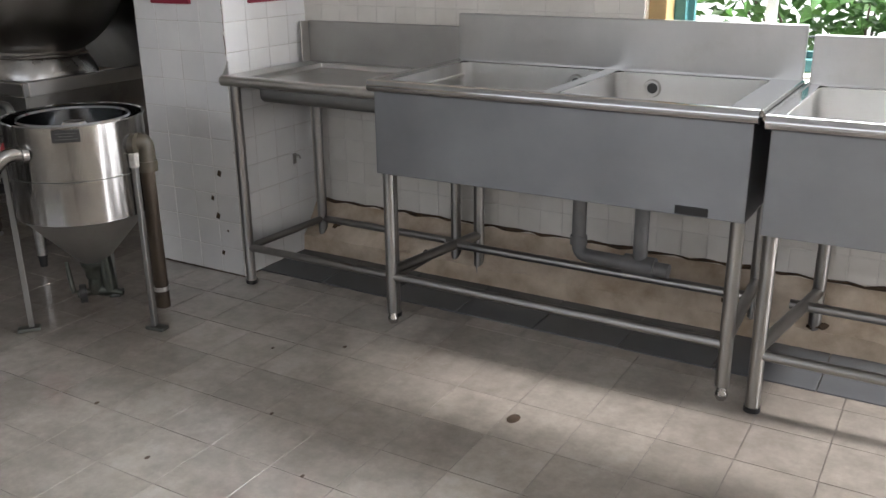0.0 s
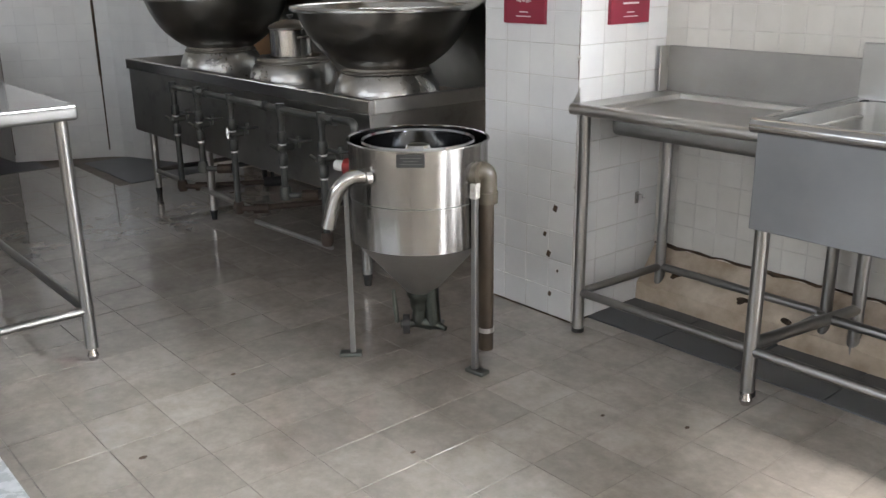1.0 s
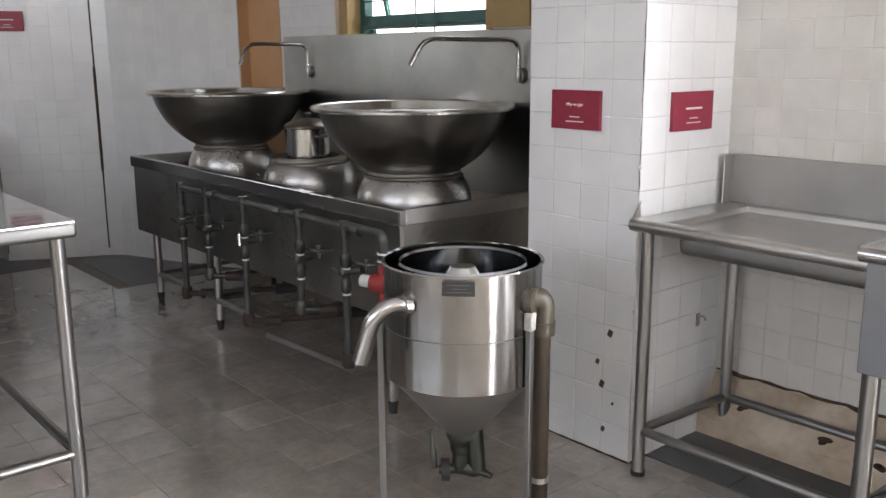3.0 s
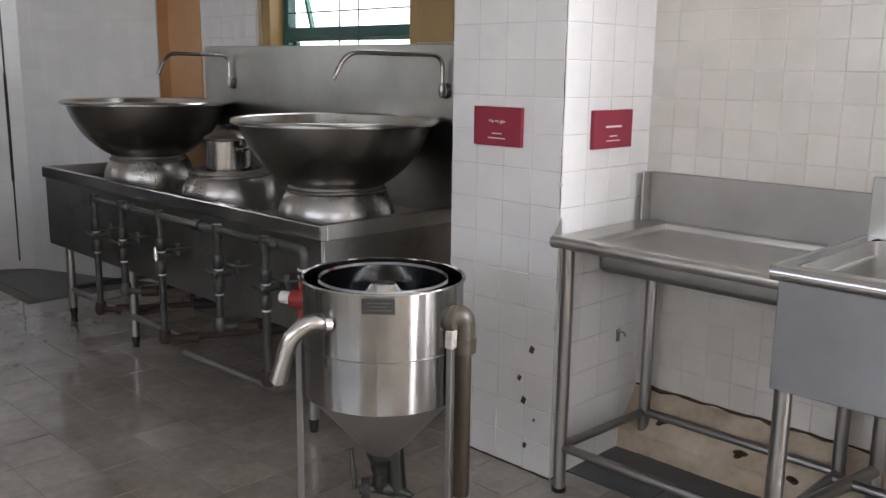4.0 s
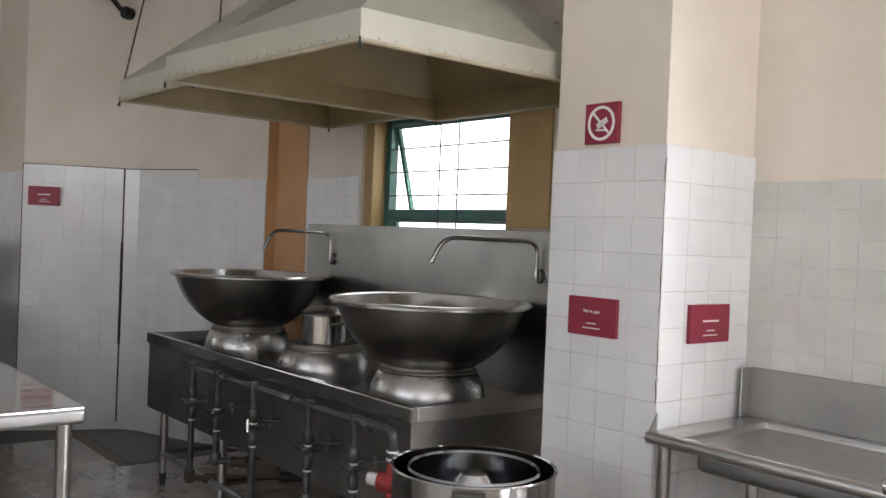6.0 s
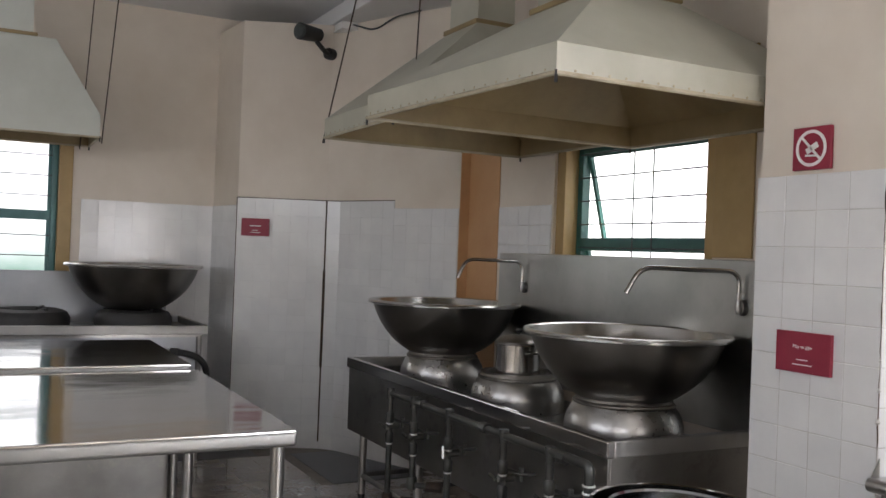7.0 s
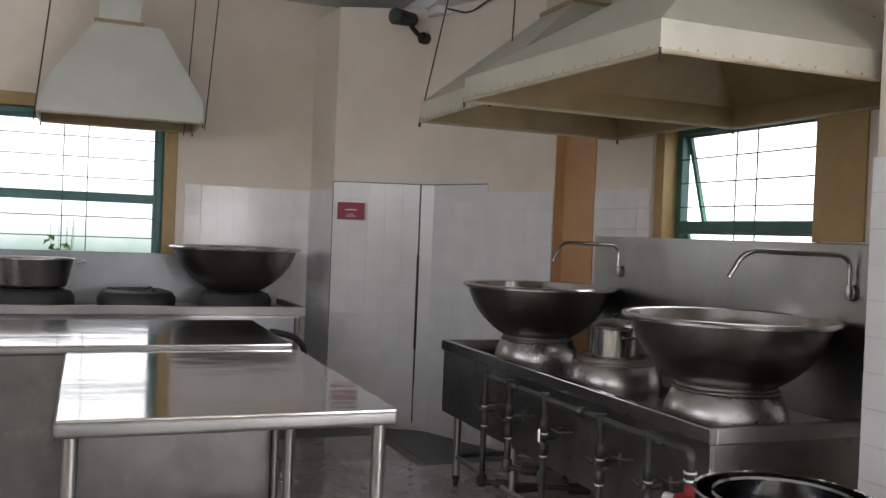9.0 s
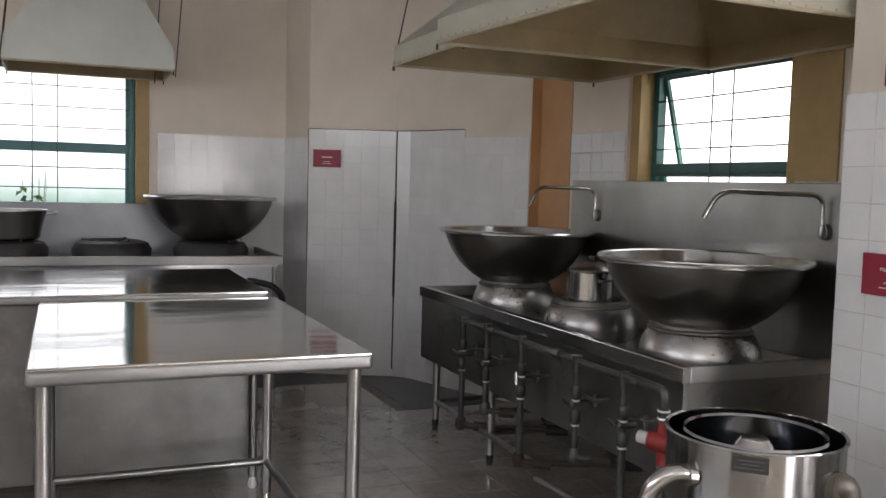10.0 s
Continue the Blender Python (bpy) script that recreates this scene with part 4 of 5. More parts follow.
def rice_washer():
    cx, cy, rz, r = -1.58, 2.171, 0.719, 0.2155
    t = thing("rice_washer", (cx, cy, 0), "stainless steel rice-washing drum with a cone base on three legs", "rice washer")
    part("drum", lathe([(r, 0.408), (r, rz), (r + 0.006, rz + 0.002), (r + 0.004, rz + 0.006), (r - 0.004, rz + 0.004), (r - 0.004, 0.408)], (cx, cy, 0), 64), DRUM, t)
    part("seam", lathe([(r, 0.5465), (r + 0.0005, 0.548), (r, 0.5495)], (cx, cy, 0), 64), VALVE, t)
    part("inner_drum", lathe([(r - 0.047, rz - 0.17), (r - 0.047, rz - 0.004), (r - 0.042, rz + 0.002), (r - 0.038, rz - 0.004), (r - 0.04, rz - 0.17)], (cx, cy, 0), 56), INNER, t, "narrower inner drum")
    part("inner_floor", lathe([(r - 0.004, rz - 0.16), (0, rz - 0.17)], (cx, cy, 0), 48), INNER, t, "floor inside the drum")
    part("spreader", lathe([(0.075, rz - 0.075), (0.038, rz - 0.024), (0.034, rz - 0.018), (0, rz - 0.016)], (cx, cy, 0), 32), STEEL_BRIGHT, t, "small polished cone in the middle")
    part("spreader_stem", tube([(cx, cy, rz - 0.16), (cx, cy, rz - 0.065)], 0.02, 14), STEEL, t)
    part("cone", lathe([(r - 0.004, 0.41), (r - 0.012, 0.4), (0.03, 0.205), (0.025, 0.17), (0, 0.17)], (cx, cy, 0), 56), CONE, t, "dull grey cone")
    part("outlet", tube([(cx, cy, 0.2), (cx, cy, 0.11)], 0.026, 16), GUNK, t)
    part("neck", lathe([(0.046, 0.226), (0.048, 0.21), (0.042, 0.2), (0.036, 0.185), (0.037, 0.175), (0.033, 0.16)], (cx, cy, 0), 20), GUNK, t, "grey-green outlet neck")
    part("side_tube", tube([(cx + 0.036, cy + 0.01, 0.25), (cx + 0.045, cy + 0.015, 0.115)], 0.024, 16), GUNK, t)
    valve = part("valve", tube([(cx, cy, 0.165), (cx, cy, 0.125), (cx, cy, 0.1)], [0.028, 0.032, 0.024], 14), GUNK, t, "blackened outlet valve")
    part("valve_wheel", tube([(cx - 0.038, cy - 0.048, 0.105), (cx - 0.024, cy - 0.03, 0.105)], 0.033, 18), IRON, valve)
    part("valve_hub", tube([(cx - 0.043, cy - 0.054, 0.105), (cx, cy, 0.11)], 0.014, 12), GUNK, valve)
    part("valve_spout", tube([(cx, cy, 0.115), (cx + 0.04, cy + 0.01, 0.117), (cx + 0.06, cy + 0.016, 0.115), (cx + 0.092, cy + 0.026, 0.108)], [0.024, 0.024, 0.013, 0.008], 12), GUNK, valve)
    part("valve_lever", tube([(cx - 0.052, cy - 0.06, 0.11), (cx - 0.06, cy - 0.062, 0.17), (cx - 0.066, cy - 0.062, 0.222)], [0.008, 0.0085, 0.006], 8), GUNK, valve)
    for a, out in ((-127, 0.25), (8, 0.246), (128, 0.25)):
        c, s = math.cos(radians(a)), math.sin(radians(a))
        leg = part("leg", box(-0.009, -0.009, 0.005, 0.009, 0.009, 0.6, 0.003), STEEL_EDGE, None)
        leg.data.transform(Matrix.Translation((c * (r + 0.012), s * (r + 0.012), 0)) @ Matrix.Rotation(radians(a), 4, "Z"))
        leg.parent = t
        ORIGIN[leg] = ORIGIN[t]
        foot = box(-0.028, -0.02, 0, 0.045, 0.02, 0.014, 0.005)
        bmesh.ops.transform(foot, matrix=Matrix.Translation((cx + c * (r + 0.012), cy + s * (r + 0.012), 0)) @ Matrix.Rotation(radians(a), 4, "Z"), verts=foot.verts)
        part("foot", foot, VALVE, leg, "dull steel foot plate")
    # torn white wrap on the leg beside the standpipe
    wrap = box(-0.0135, -0.0135, 0.565, 0.0135, 0.0135, 0.612, 0.005, 3)
    for v in wrap.verts:
        v.co += Vector((noise.noise(v.co * 60), noise.noise(v.co * 60 + Vector((5, 0, 0))), 0)) * 0.006
    a = radians(8)
    bmesh.ops.transform(wrap, matrix=Matrix.Translation((cx + math.cos(a) * (r + 0.012), cy + math.sin(a) * (r + 0.012), 0)) @ Matrix.Rotation(a, 4, "Z"), verts=wrap.verts)
    part("wrap", wrap, WRAP, t, "grubby white wrap tied round a leg")
    # overflow elbow and standpipe
    px, py = -1.368, 2.262
    e = part("elbow", tube([(cx + r * 0.85, cy + 0.045, 0.632), (px - 0.002, py, 0.638), (px, py, 0.545)], 0.033, 20, turns=10), ELBOW, t, "worn olive-brown elbow")
    part("socket", tube([(px, py, 0.575), (px, py, 0.54)], [0.036, 0.035], 20), ELBOW, e)
    part("socket", tube([(cx + r * 0.93, cy + 0.05, 0.633), (cx + r * 0.93 + 0.02, cy + 0.058, 0.634)], 0.037, 20), ELBOW, e)
    part("standpipe", tube([(px, py, 0.565), (px, py, 0.06)], 0.0235, 18), BRASS, t, "long brown standpipe")
    part("clamp", tube([(px, py, 0.12), (px, py, 0.135)], 0.0255, 18), STEEL, t)
    # discharge spout
    part("spout", tube([(-1.552, 1.975, 0.634), (-1.57, 1.918, 0.645), (-1.598, 1.878, 0.605), (-1.632, 1.862, 0.485)], 0.022, 18, turns=8), STEEL_BRIGHT, t, "polished bent discharge spout")
    part("spout_flange", tube([(-1.553, 1.966, 0.636), (-1.558, 1.949, 0.636)], 0.029, 18), STEEL_BRIGHT, t)
    # maker's plate
    a = radians(-44.5)
    n = Vector((math.cos(a), math.sin(a), 0))
    plate = box(-0.004, -0.041, -0.019, 0.003, 0.041, 0.019, 0.001)
    at = Matrix.Translation((cx + n.x * (r + 0.002), cy + n.y * (r + 0.002), 0.694)) @ Matrix.Rotation(a, 4, "Z")
    bmesh.ops.transform(plate, matrix=at, verts=plate.verts)
    pl = part("nameplate", plate, IRON, t, "small black maker's plate")
    for dz, w in ((0.009, 0.06), (0.0, 0.042), (-0.009, 0.066)):
        line = box(0.003, -w / 2, dz - 0.0008, 0.0034, w / 2, dz + 0.0008)
        bmesh.ops.transform(line, matrix=at, verts=line.verts)
        part("text_bar", line, VALVE, pl)


rice_washer()


def plaque(name, m, w, h, title, label, bars=True):
    """A thick red board with pale lettering, lying in the plane x-z of m."""
    t = thing(name, m.translation, label, "sign", "red plaques")
    b0 = box(-w / 2, -0.014, -h / 2, w / 2, 0.0, h / 2, 0.0015)
    bmesh.ops.transform(b0, matrix=m, verts=b0.verts)
    board = part("board", b0, RED, t)
    for z, ww, hh in ((0.07, 0.4, 0.05), (-0.18, 0.2, 0.026), (-0.3, 0.36, 0.026)) if bars else ():
        if title and z > 0:
            continue
        q = box(-ww * w / 2, -0.0155, (z - hh / 2) * h, ww * w / 2, -0.0142, (z + hh / 2) * h)
        bmesh.ops.transform(q, matrix=m, verts=q.verts)
        part("text_bar", q, WHITE, board, "pale line of writing")
    if title:
        cu = bpy.data.curves.new("title", "FONT")
        cu.body, cu.size, cu.align_x, cu.extrude = title, 0.0145, "CENTER", 0.0006
        tx = new("title", cu)
        tx.parent = board
        tx.matrix_basis = Matrix.Translation(-Vector(m.translation)) @ m @ Matrix.Translation((0, -0.015, 0.012)) @ Matrix.Rotation(radians(90), 4, "X")
        cu.materials.append(WHITE)
        tagged(tx, "pale lettered title")
    return t


plaque("plaque", pose(-1.673, 2.732, 1.094), 0.195, 0.12, "Máy vo gạo", "dark red plaque with pale lettering on the pillar's tiles")
plaque("plaque", pose(-1.427, 2.967, 1.091, 0, 0, 90), 0.205, 0.117, "", "dark red plaque with pale writing on the pillar's side")
ang = math.degrees(math.atan2(2.64 - 2.095, -5.56 + 5.8))
plaque("plaque", pose(-5.735, 2.205, 1.474, 0, 0, ang), 0.185, 0.117, "", "dark red plaque with pale writing on the far pier")
nt_sign = plaque("no_touching_sign", pose(-1.673, 2.739, 1.695), 0.133, 0.126, "", "square dark red prohibition sign with a white ring", False)
ring = lathe([(0.045, -0.001), (0.054, -0.001), (0.054, 0.001), (0.045, 0.001), (0.045, -0.001)], (0, 0, 0), 40)
bmesh.ops.transform(ring, matrix=pose(-1.673, 2.724, 1.695, 90), verts=ring.verts)
part("ring", ring, WHITE, nt_sign)
for dx, dz, w, h, tilt in ((0, 0, 0.092, 0.008, 45), (0, -0.022, 0.04, 0.006, 3), (0.004, 0.0, 0.045, 0.018, -28)):
    q = box(-w / 2, -0.0012, -h / 2, w / 2, 0.0012, h / 2, 0.001)
    bmesh.ops.transform(q, matrix=pose(-1.673 + dx, 2.7235, 1.695 + dz, 0, tilt, 0), verts=q.verts)
    part("bar", q, WHITE, nt_sign)


def security_camera():
    x, y, z = -5.60, 2.62, 2.74
    t = thing("security_camera", (x, y, z), "black bullet security camera on a bent wall bracket", "camera")
    part("bracket", tube([(-5.57, 2.62, 2.66), (-5.5, 2.56, 2.66), (-5.5, 2.5, 2.72)], 0.016, 10, turns=5), BLACK, t)
    part("base", tube([(-5.57, 2.64, 2.66), (-5.545, 2.6, 2.66)], 0.04, 16), BLACK, t)
    part("housing", tube([(-5.52, 2.52, 2.765), (-5.42, 2.36, 2.75)], [0.045, 0.055], 18), BLACK, t)
    part("lens_ring", tube([(-5.42, 2.36, 2.75), (-5.412, 2.347, 2.749)], [0.05, 0.04], 18), DARKBAR, t)
    part("cable", tube([(-5.57, 2.64, 2.68), (-5.58, 2.68, 2.86)], 0.007, 8), BLACK, t)


security_camera()


def junction_box():
    t = thing("junction_box", (-5.47, 2.7, 2.859), "small white junction box with a cable under the beam", "junction box")
    part("body", box(-5.55, 2.64, 2.815, -5.4, 2.77, 2.859, 0.006), WHITE, t)
    part("lid", box(-5.555, 2.635, 2.807, -5.395, 2.775, 2.8155, 0.003), WHITE, t)
    part("cable", tube([(-5.4, 2.72, 2.84), (-5.26, 2.79, 2.79), (-5.2, 2.82, 2.795), (-5.06, 2.87, 2.845), (-4.85, 2.95, 2.85)], 0.006, 8, turns=3), DARKBAR, t, "thin grey cable")


def wall_hook():
    t = thing("wall_hook", (-1.425, 3.07, 0.405), "small grey metal hook in the pillar's side", "hook")
    part("plate", box(-1.4245, 3.058, 0.385, -1.421, 3.078, 0.428, 0.001), CONE, t)
    part("hook", tube([(-1.422, 3.07, 0.42), (-1.405, 3.078, 0.418), (-1.402, 3.08, 0.405)], 0.0035, 8, turns=3), STEEL_PIPE, t)


junction_box()
wall_hook()

# ---- tiling ----
def tile_mesh(name, w, h, t, material, r=0.0016):
    """One tile lying in x-z, its face towards -y, with eased edges."""
    me = bpy.data.meshes.new(name)
    a, b = w / 2, h / 2
    vs = [(-a, 0, -b), (a, 0, -b), (a, 0, b), (-a, 0, b), (-a, -t + r, -b), (a, -t + r, -b), (a, -t + r, b), (-a, -t + r, b), (-a + r, -t, -b + r), (a - r, -t, -b + r), (a - r, -t, b - r), (-a + r, -t, b - r)]
    fs = [(8, 9, 10, 11)] + [(i, (i + 1) % 4, 4 + (i + 1) % 4, 4 + i) for i in range(4)] + [(4 + i, 4 + (i + 1) % 4, 8 + (i + 1) % 4, 8 + i) for i in range(4)]
    me.from_pydata(vs, [], fs)
    me.materials.append(material)
    return me


def tile_grid(parent, m, cols, rows, w, h, gap, material, name="tile", skip=None, edge=0.0016):
    """Separate tiles over a grid; m puts the lower left corner, x along, z up, -y out."""
    me = tile_mesh(name, w - gap, h - gap, 0.006, material, edge)
    wobble = 0.22 if edge > 0.001 else 0.1
    rnd = random.Random(len(bpy.data.objects))
    for i in range(cols):
        for j in range(rows):
            if skip and skip(i, j):
                continue
            ob = new(name, me)
            ob.parent = parent
            ob.matrix_basis = m @ pose((i + 0.5) * w, rnd.uniform(-0.0004, 0.0004), (j + 0.5) * h, rnd.gauss(0, wobble), 0, rnd.gauss(0, wobble))


def tile_field(parent, m, cols, rows, w, h, gap, material, name, label, skip=None, t=0.006, edge=0.0016):
    """The same as one mesh, for stretches that are only seen from afar."""
    vs, fs = [], []
    base = tile_mesh("one", w - gap, h - gap, t, material, edge)
    pts, pol = [v.co.copy() for v in base.vertices], [tuple(p.vertices) for p in base.polygons]
    bpy.data.meshes.remove(base)
    rnd = random.Random(cols * 31 + rows)
    for i in range(cols):
        for j in range(rows):
            if skip and skip(i, j):
                continue
            q = m @ pose((i + 0.5) * w, 0, (j + 0.5) * h, rnd.gauss(0, 0.2), 0, rnd.gauss(0, 0.2))
            k = len(vs)
            vs += [q @ p for p in pts]
            fs += [tuple(k + v for v in f) for f in pol]
    me = bpy.data.meshes.new(name)
    me.from_pydata(vs, [], fs)
    me.materials.append(material)
    ob = new(name, me)
    ob.parent = parent
    return tagged(ob, label, kind="stuff")


TOP = 1.62
# pillar: grout core, then four columns of tiles on each visible side
core = part("grout_core", box(PIL[0] + 0.002, PIL[2] - 0.0072, 0.0, PIL[1] + 0.0073, WALL_Y - 0.02, TOP - 0.001), GROUT, pillar, "grey grout behind the tiles")
hh = TOP / 15
tile_grid(pillar, pose(PIL[0], 2.7365, 0), 4, 15, 0.1123, hh, 0.0011, TILE)
tile_grid(pillar, pose(-1.4315, 2.7335, 0, 0, 0, 90), 4, 15, 0.1165, hh, 0.0011, TILE)

# open joint and chipped edge down the pillar's corner
edge = [(-1.4262 + 0.0012 * math.sin(k * 1.9), 2.7292 + 0.001 * math.sin(k * 2.7), 0.86 + 0.03 * k) for k in range(25)]
part("corner_joint", tube(edge, [0.0006 + 0.0014 * abs(math.sin(k * 0.9) * math.sin(k * 0.31 + 0.8)) for k in range(25)], 6), DIRT_SHADE, pillar, "dark open joint down the corner")
for z, r in ((0.935, 0.009), (1.02, 0.007), (1.1, 0.005), (0.5, 0.006)):
    chip = lathe([(0, -r), (r * 0.6, -r * 0.5), (r * 0.8, 0), (r * 0.5, r * 0.6), (0, r)], (-1.4262, 2.7295, z), 8)
    for v in chip.verts:
        v.co += Vector((1, 1, 1)) * 0.3 * r * noise.noise(v.co * 90)
    part("chip", chip, GROUT, pillar, "grey chip broken from the tile edge")

# north wall behind table and sinks
part("grout_bed", box(-1.428, WALL_Y - 0.0078, 0.212, 2.69, WALL_Y + 0.0, 0.82), GROUT, wall_north, "grey grout behind the tiles")
part("grout_bed", box(-1.428, WALL_Y - 0.0078, 0.8205, -0.03, WALL_Y, 1.538), GROUT, wall_north, "grey grout behind the tiles")
tile_grid(wall_north, pose(-1.4275, WALL_Y - 0.003, 0.212), 16, 15, 0.0875, 0.0885, 0.0009, TILE_OLD)
tile_field(wall_north, pose(-0.026, WALL_Y - 0.003, 0.212), 31, 6, 0.0875, 0.0885, 0.0009, TILE_OLD_FAR, "tile_field", "aged cream wall tiles under the window")
# range bay, west wall and the corner piers
tile_field(wall_north, pose(-4.225, WALL_Y - 0.001, 1.3), 5, 3, 0.105, 0.107, 0.0012, TILE_FAR, "tile_field", "white glazed wall tiles")
tile_field(wall_west, pose(LEFT_X + 0.001, SOUTH_Y, 0, 0, 0, 90), 52, 15, 0.1105, TOP / 15, 0.0003, TILE_FAR, "tile_field", "white glazed wall tiles", edge=0.0005, skip=lambda i, j: SOUTH_Y + i * 0.1105 > -0.3 and SOUTH_Y + i * 0.1105 < 1.1 and j > 7)
for (ax, ay), (bx, by), top in zip(CORNER[:5], CORNER[1:6], (TOP, 1.67, 1.67, 1.67, TOP)):
    length = math.hypot(bx - ax, by - ay)
    n = max(1, round(length / 0.11))
    side = Vector((by - ay, ax - bx, 0)).normalized() * 0.001
    tile_grid(wall_corner, pose(ax + side.x, ay + side.y, 0, 0, 0, math.degrees(math.atan2(by - ay, bx - ax))), n, 15, length / n, top / 15, 0.0003, TILE, edge=0.0006)

# bare mortar where the tiling stops above the floor
bm = bmesh.new()
rnd = random.Random(5)
nx = 160
rows = []
for i in range(nx + 1):
    x = -1.43 + 4.0 * i / nx
    row = []
    for k, (y, z) in enumerate(((3.206, 0.212), (3.2, 0.2), (3.165, 0.145), (3.115, 0.082), (3.1, 0.068), (3.098, 0.0))):
        d = noise.noise(Vector((x * 9, k * 1.7, 0))) * 0.009 + noise.noise(Vector((x * 31, k * 2.3, 4))) * 0.004
        row.append(bm.verts.new((x, y + d * 0.5, z + (d if 0 < k < 5 else 0))))
    rows.append(row)
for a, b in zip(rows, rows[1:]):
    for k in range(5):
        bm.faces.new((a[k], b[k], b[k + 1], a[k + 1]))
solo("skirting_mortar", bm, PLINTH, "bare brown-stained mortar strip below the tiles", "mortar", kind="structure")
# dirt in the gap and the tiles' undercut shade, drawn as one dark tube
crack = tube([(-1.42 + 0.05 * i, 3.192 + 0.002 * math.sin(i * 1.7), 0.209 + 0.004 * math.sin(i * 2.3)) for i in range(64)], [0.003 + 0.007 * abs(math.sin(i * 1.1) * math.sin(i * 0.37 + 1)) for i in range(64)], 6)
base = tube([(-1.88 + 0.03 * i, 2.7295 + 0.001 * math.sin(i * 2.1), 0.002) for i in range(16)] + [(-1.4255, 2.75 + 0.03 * i, 0.002) for i in range(14)], [0.0015 + 0.0025 * abs(math.sin(i * 1.3)) for i in range(30)], 6)
solo("dark_line", base, DIRT_SHADE, "dark dirt along the foot of the pillar", "dirt", kind="structure")
solo("dark_line", crack, DIRT_SHADE, "dark line of dirt and undercut shade along the tile edge", "dirt", kind="structure")
# dark caps painted in for the shade inside the mortar's holes
for x, z, r in ((-1.28, 0.12, 0.022), (-1.0, 0.1, 0.02), (-0.82, 0.08, 0.016), (-0.6, 0.12, 0.024), (0.25, 0.12, 0.012), (0.32, 0.1, 0.01), (0.62, 0.08, 0.02)):
    own = lathe([(0, 0.008), (r * 0.5, 0.007), (r * 0.8, 0)], (0, 0, 0), 14)
    for v in own.verts:
        v.co.xy *= 1 + 0.9 * noise.noise(Vector((v.co.x * 60 + x * 7, v.co.y * 60, 0)))
    bmesh.ops.transform(own, matrix=pose(x, 3.165 - (0.135 - z) * 0.94, z + 0.002, 42, 0, 0) @ Matrix.Diagonal((1.5, 1, 1, 1)), verts=own.verts)
    solo("mortar_hole", own, DIRT_SHADE, "dark cap for the shaded hole broken into the mortar", "hole", "holes in the mortar", kind="structure")
# dark plates painted in for the shade inside the screw holes
for x, z, r in ((-1.513, 0.408, 0.009), (-1.56, 0.305, 0.007), (-1.54, 0.235, 0.009), (-1.495, 0.18, 0.004), (-1.53, 0.085, 0.007)):
    own = box(-r, -0.001, -r * 1.3, r, 0.001, r * 1.3, 0.0008)
    bmesh.ops.transform(own, matrix=pose(x, 2.7285, z, 0, 20, 0), verts=own.verts)
    solo("screw_hole", own, DIRT_SHADE, "dark plate for the shaded screw hole broken in a tile", "hole", "screw holes in the pillar", kind="structure")

# floor tiles
S = 0.2
FX0, FY0 = -5.45, -0.055
slab = tile_mesh("floor_tile", S - 0.0026, S - 0.0026, 0.006, FLOOR, 0.0004)
for i in range(-1, 33):
    for j in range(2, 18):
        x, y = FX0 + (i + 0.5) * S, FY0 + (j + 0.5) * S
        if -2.0 < x < 1.0 and 0.9 < y < 2.92:
            ob = new("floor_tile", slab)
            ob.parent = floor
            ob.matrix_basis = pose(x, y, -0.006 + random.uniform(-0.00015, 0.00015), -90 + random.gauss(0, 0.05), random.gauss(0, 0.05), 0)


def near(i, j):
    x, y = FX0 + (i + 0.5) * S, FY0 - 3.6 + (j + 0.5) * S
    return (-2.0 < x < 1.0 and 0.9 < y < 2.92) or (x < -4.67 and y > 2.42)


tile_field(floor, pose(FX0, FY0 - 3.6, -0.006, -90, 0, 0), 41, 34, S, S, 0.0026, FLOOR_FAR, "tile_field", "worn beige cement floor tiles", skip=near, edge=0.0003)
# dark slate strips by the walls
slate = tile_mesh("slate_tile", 0.297, 0.297, 0.006, SLATE, 0.0012)
for i in range(11):
    ob = new("slate_tile", slate)
    ob.parent = floor
    ob.matrix_basis = pose(-1.28 + 0.3 * i, 2.967, -0.0015, -90, 0, 0)
solo("slate_border", box(LEFT_X, SOUTH_Y, -0.002, -5.46, 2.2, 0.0022, 0.001), SLATE, "dark slate border along the wall", "floor border", kind="structure")
solo("slate_border", box(-5.459, 2.42, -0.002, -4.66, 3.0, 0.0022, 0.001), SLATE, "dark slate border before the piers", "floor border", kind="structure")

solo("pale_slab", box(-2.1, 0.3, -0.001, -1.0, 0.915, 0.0035, 0.001), SLAB, "pale speckled stone slab let into the floor", "floor slab", kind="structure")

# cracks at the far pier
for x, y, z0, z1, r in ((-5.555, 2.637, 0.05, 1.67, 0.006), (-5.555, 2.636, 0.55, 1.2, 0.01), (-5.798, 2.092, 0.05, 1.67, 0.004)):
    solo("pier_crack", tube([(x, y, z0), (x + 0.002, y, (z0 + z1) / 2), (x, y, z1)], r, 6), DIRT_SHADE, "dark open joint in the pier's tiling", "crack", "cracks in the pier", kind="structure")


solo("wall_board", box(-2.538, WALL_Y - 0.012, 1.37, -2.33, WALL_Y - 0.001, 2.2, 0.002), OCHRE, "wide ochre painted board beside the window", "board", kind="structure")


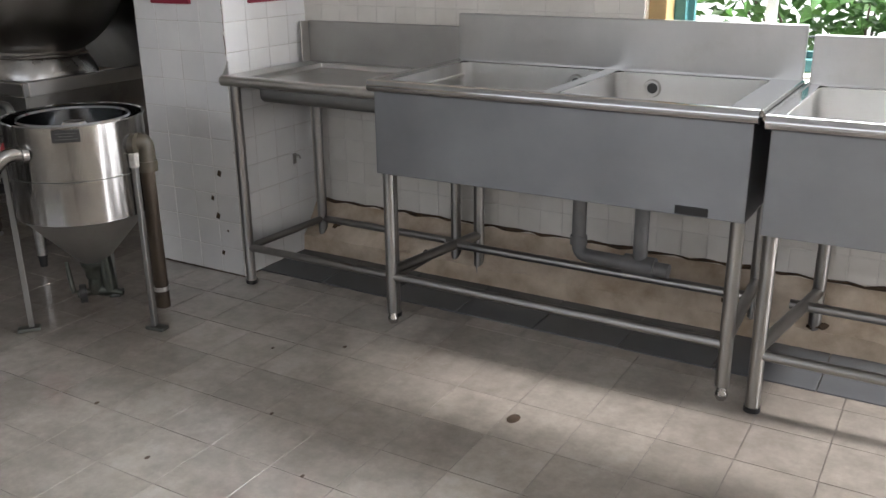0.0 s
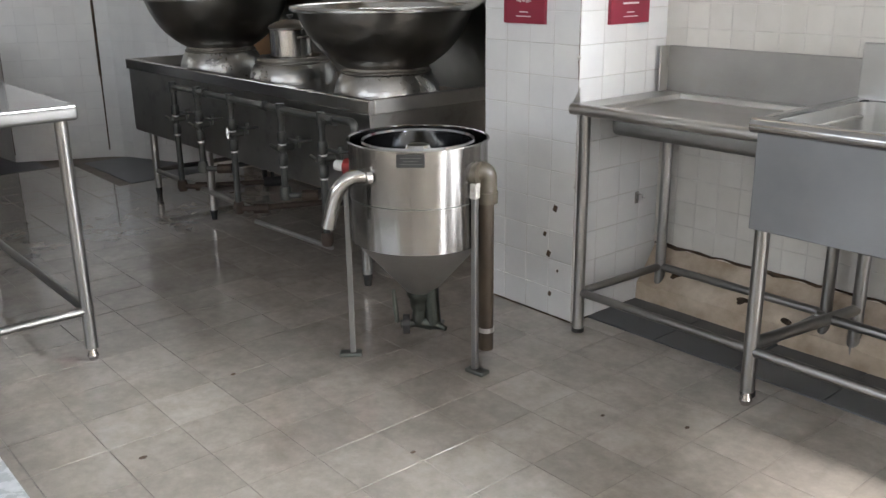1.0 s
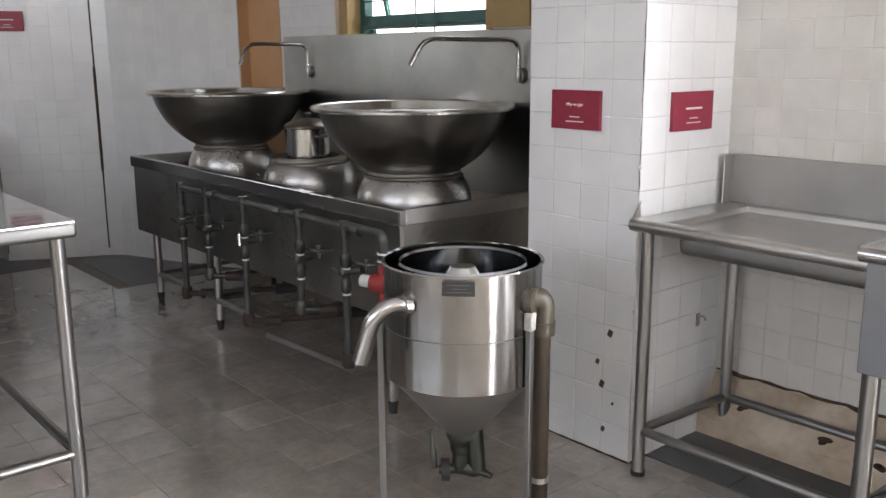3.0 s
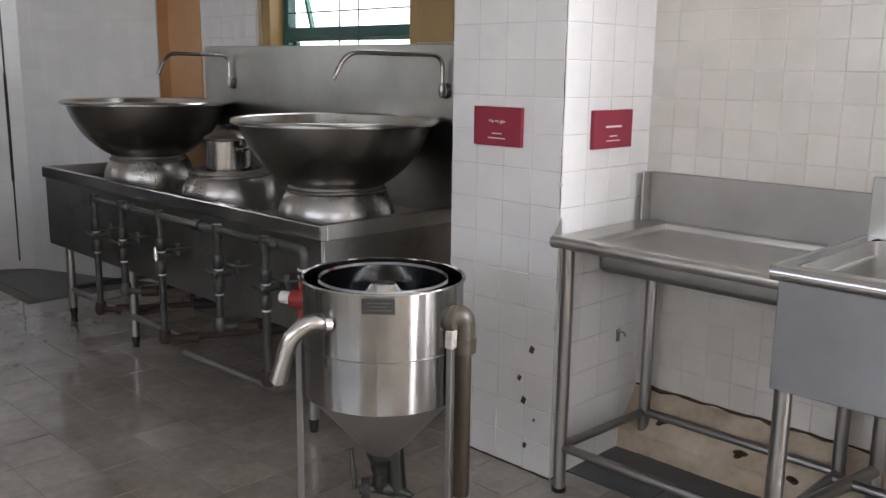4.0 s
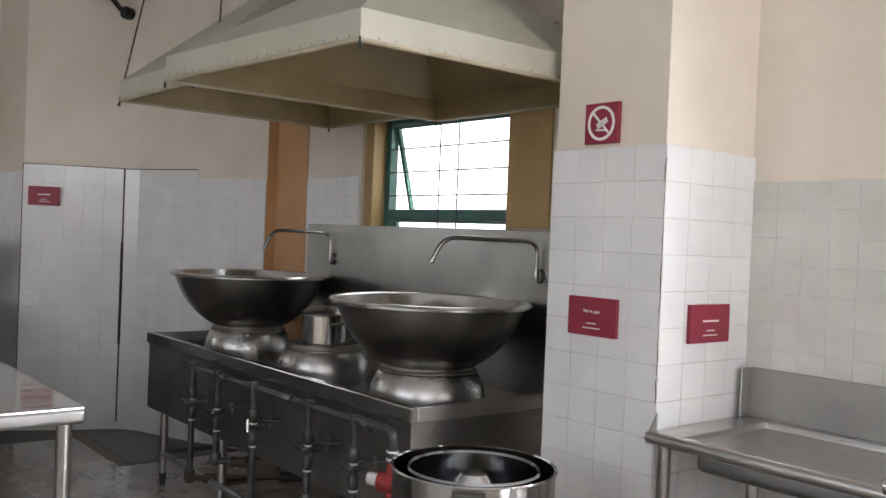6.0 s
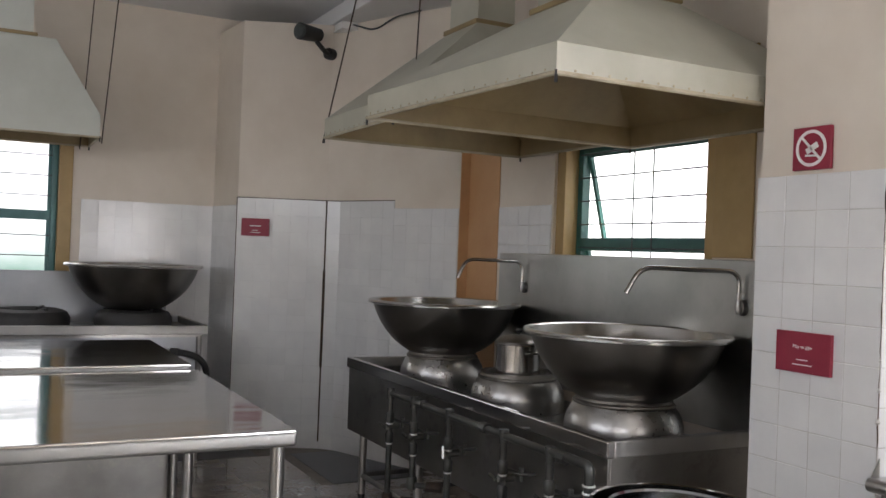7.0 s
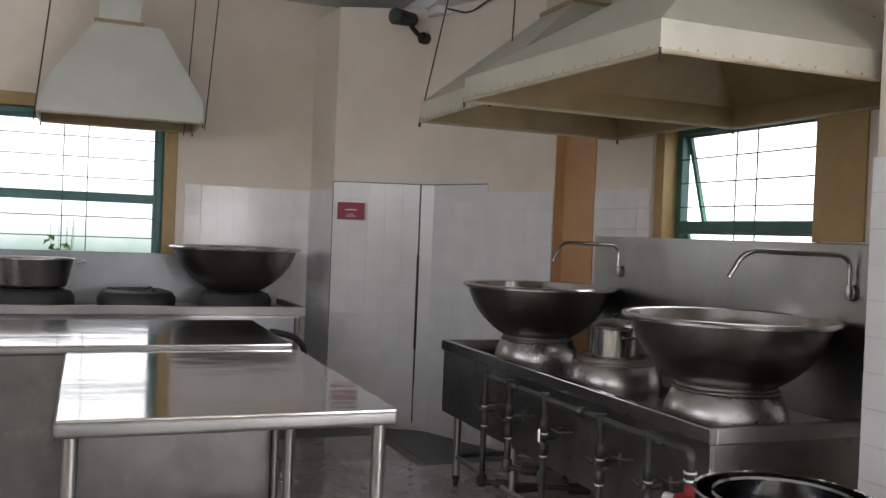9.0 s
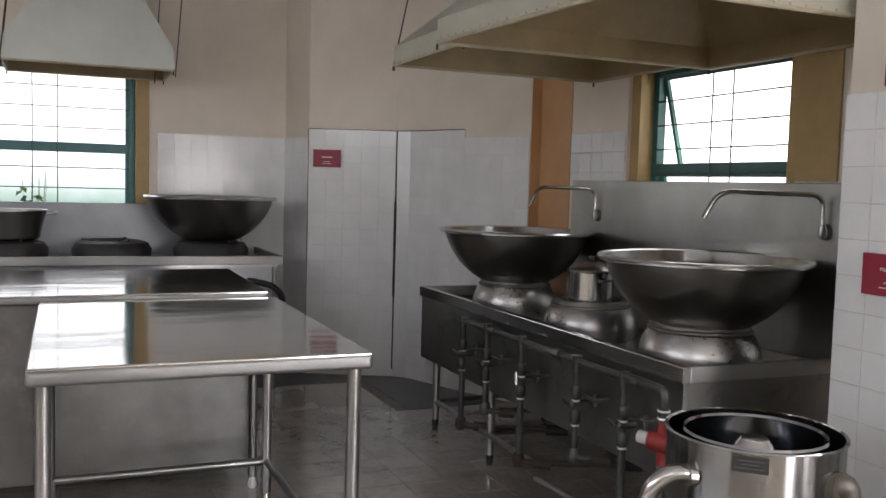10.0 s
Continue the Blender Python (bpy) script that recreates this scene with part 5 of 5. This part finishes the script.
# ---- garden outside the windows ----
def shrub(x, y, z, spread, count, seed):
    """Stems with many small folded leaves."""
    t = thing("shrub", (x, y, -0.13), "bright green leafy shrub outside the window", "shrub", "shrubs in the garden")
    rnd = random.Random(seed)
    fine = min(1, spread * 0.8)
    bm = bmesh.new()
    for k in range(7):
        a = rnd.uniform(0, 6.28)
        join(bm, tube([(x, y, -0.13), (x + 0.3 * spread * math.cos(a), y + 0.3 * spread * math.sin(a), z * 0.6), (x + 0.6 * spread * math.cos(a), y + 0.5 * spread * math.sin(a), z)], [0.02 * fine, 0.014 * fine, 0.006 * fine], 6))
    part("stem", bm, RUST, t)
    vs, fs = [], []
    for k in range(count):
        c = Vector((x + rnd.gauss(0, 0.45) * spread, y + rnd.gauss(0, 0.3) * spread, z * 0.8 + rnd.gauss(0, 0.22) * spread))
        m = Matrix.Translation(c) @ Euler((rnd.uniform(-0.9, 0.9), rnd.uniform(-0.9, 0.9), rnd.uniform(0, 6.28))).to_matrix().to_4x4()
        w, l = rnd.uniform(0.018, 0.035), rnd.uniform(0.05, 0.1)
        n = len(vs)
        vs += [m @ Vector(q) for q in ((0, 0, 0), (w, l * 0.4, 0.01), (0, l, -0.01), (-w, l * 0.4, 0.01))]
        fs += [(n, n + 1, n + 2), (n, n + 2, n + 3)]
    me = bpy.data.meshes.new("leaves")
    me.from_pydata([v - ORIGIN[t] for v in vs], [], fs)
    me.materials.append(LEAF)
    ob = new("leaves", me)
    ob.parent = t
    tagged(ob, "small bright green leaves", kind="stuff")


for x, y, z, sp, n, sd in ((0.5, 4.5, 1.0, 0.9, 1500, 1), (1.3, 4.6, 1.05, 0.9, 1500, 2), (2.2, 4.4, 1.0, 0.9, 1500, 3)):
    shrub(x, y, z, sp, n, sd)
shrub(-7.4, 0.36, 1.36, 0.22, 26, 7)
for z in (1.035, 1.06, 1.085):
    solo("awning_slat", box(0.2, 3.9, z, 2.6, 3.93, z + 0.014, 0.003), WHITE, "pale horizontal slat outside the sink window", "slat", "slats outside the window")
for x in (0.22, 1.4, 2.58):
    solo("slat_post", box(x - 0.02, 3.931, -0.13, x + 0.02, 3.96, 1.12, 0.004), WHITE, "pale post carrying the slats outside", "post", "posts outside the window")

# crumbs and flakes on the floor
for x, y, r in ((-0.021, 2.254, 0.018), (-0.75, 1.62, 0.006), (-0.5, 1.5, 0.007), (-1.1, 1.75, 0.006), (-0.62, 1.95, 0.005), (-1.55, 1.2, 0.008), (-0.9, 2.28, 0.005), (-0.35, 1.75, 0.005), (-1.85, 1.62, 0.006), (-0.7, 2.4, 0.006)):
    own = lathe([(r * 0.9, 0), (r, 0.001), (r * 0.6, 0.003), (0, 0.0035)], (x, y, 0.0005), 9)
    bmesh.ops.scale(own, vec=(1, 1.5, 1), space=Matrix.Translation((-x, -y, 0)), verts=own.verts)
    solo("crumb", own, DIRT_SHADE, "small dark flake lying on the floor tiles", "debris", "crumbs on the floor")
solo("pier_tile_edge", tube([(-5.797, 2.09, 1.671), (-5.557, 2.633, 1.671), (-5.487, 2.709, 1.671), (-5.03, 2.899, 1.671)], 0.003, 6), DIRT_SHADE, "dark top edge of the pier's tiling", "tile edge", kind="structure")
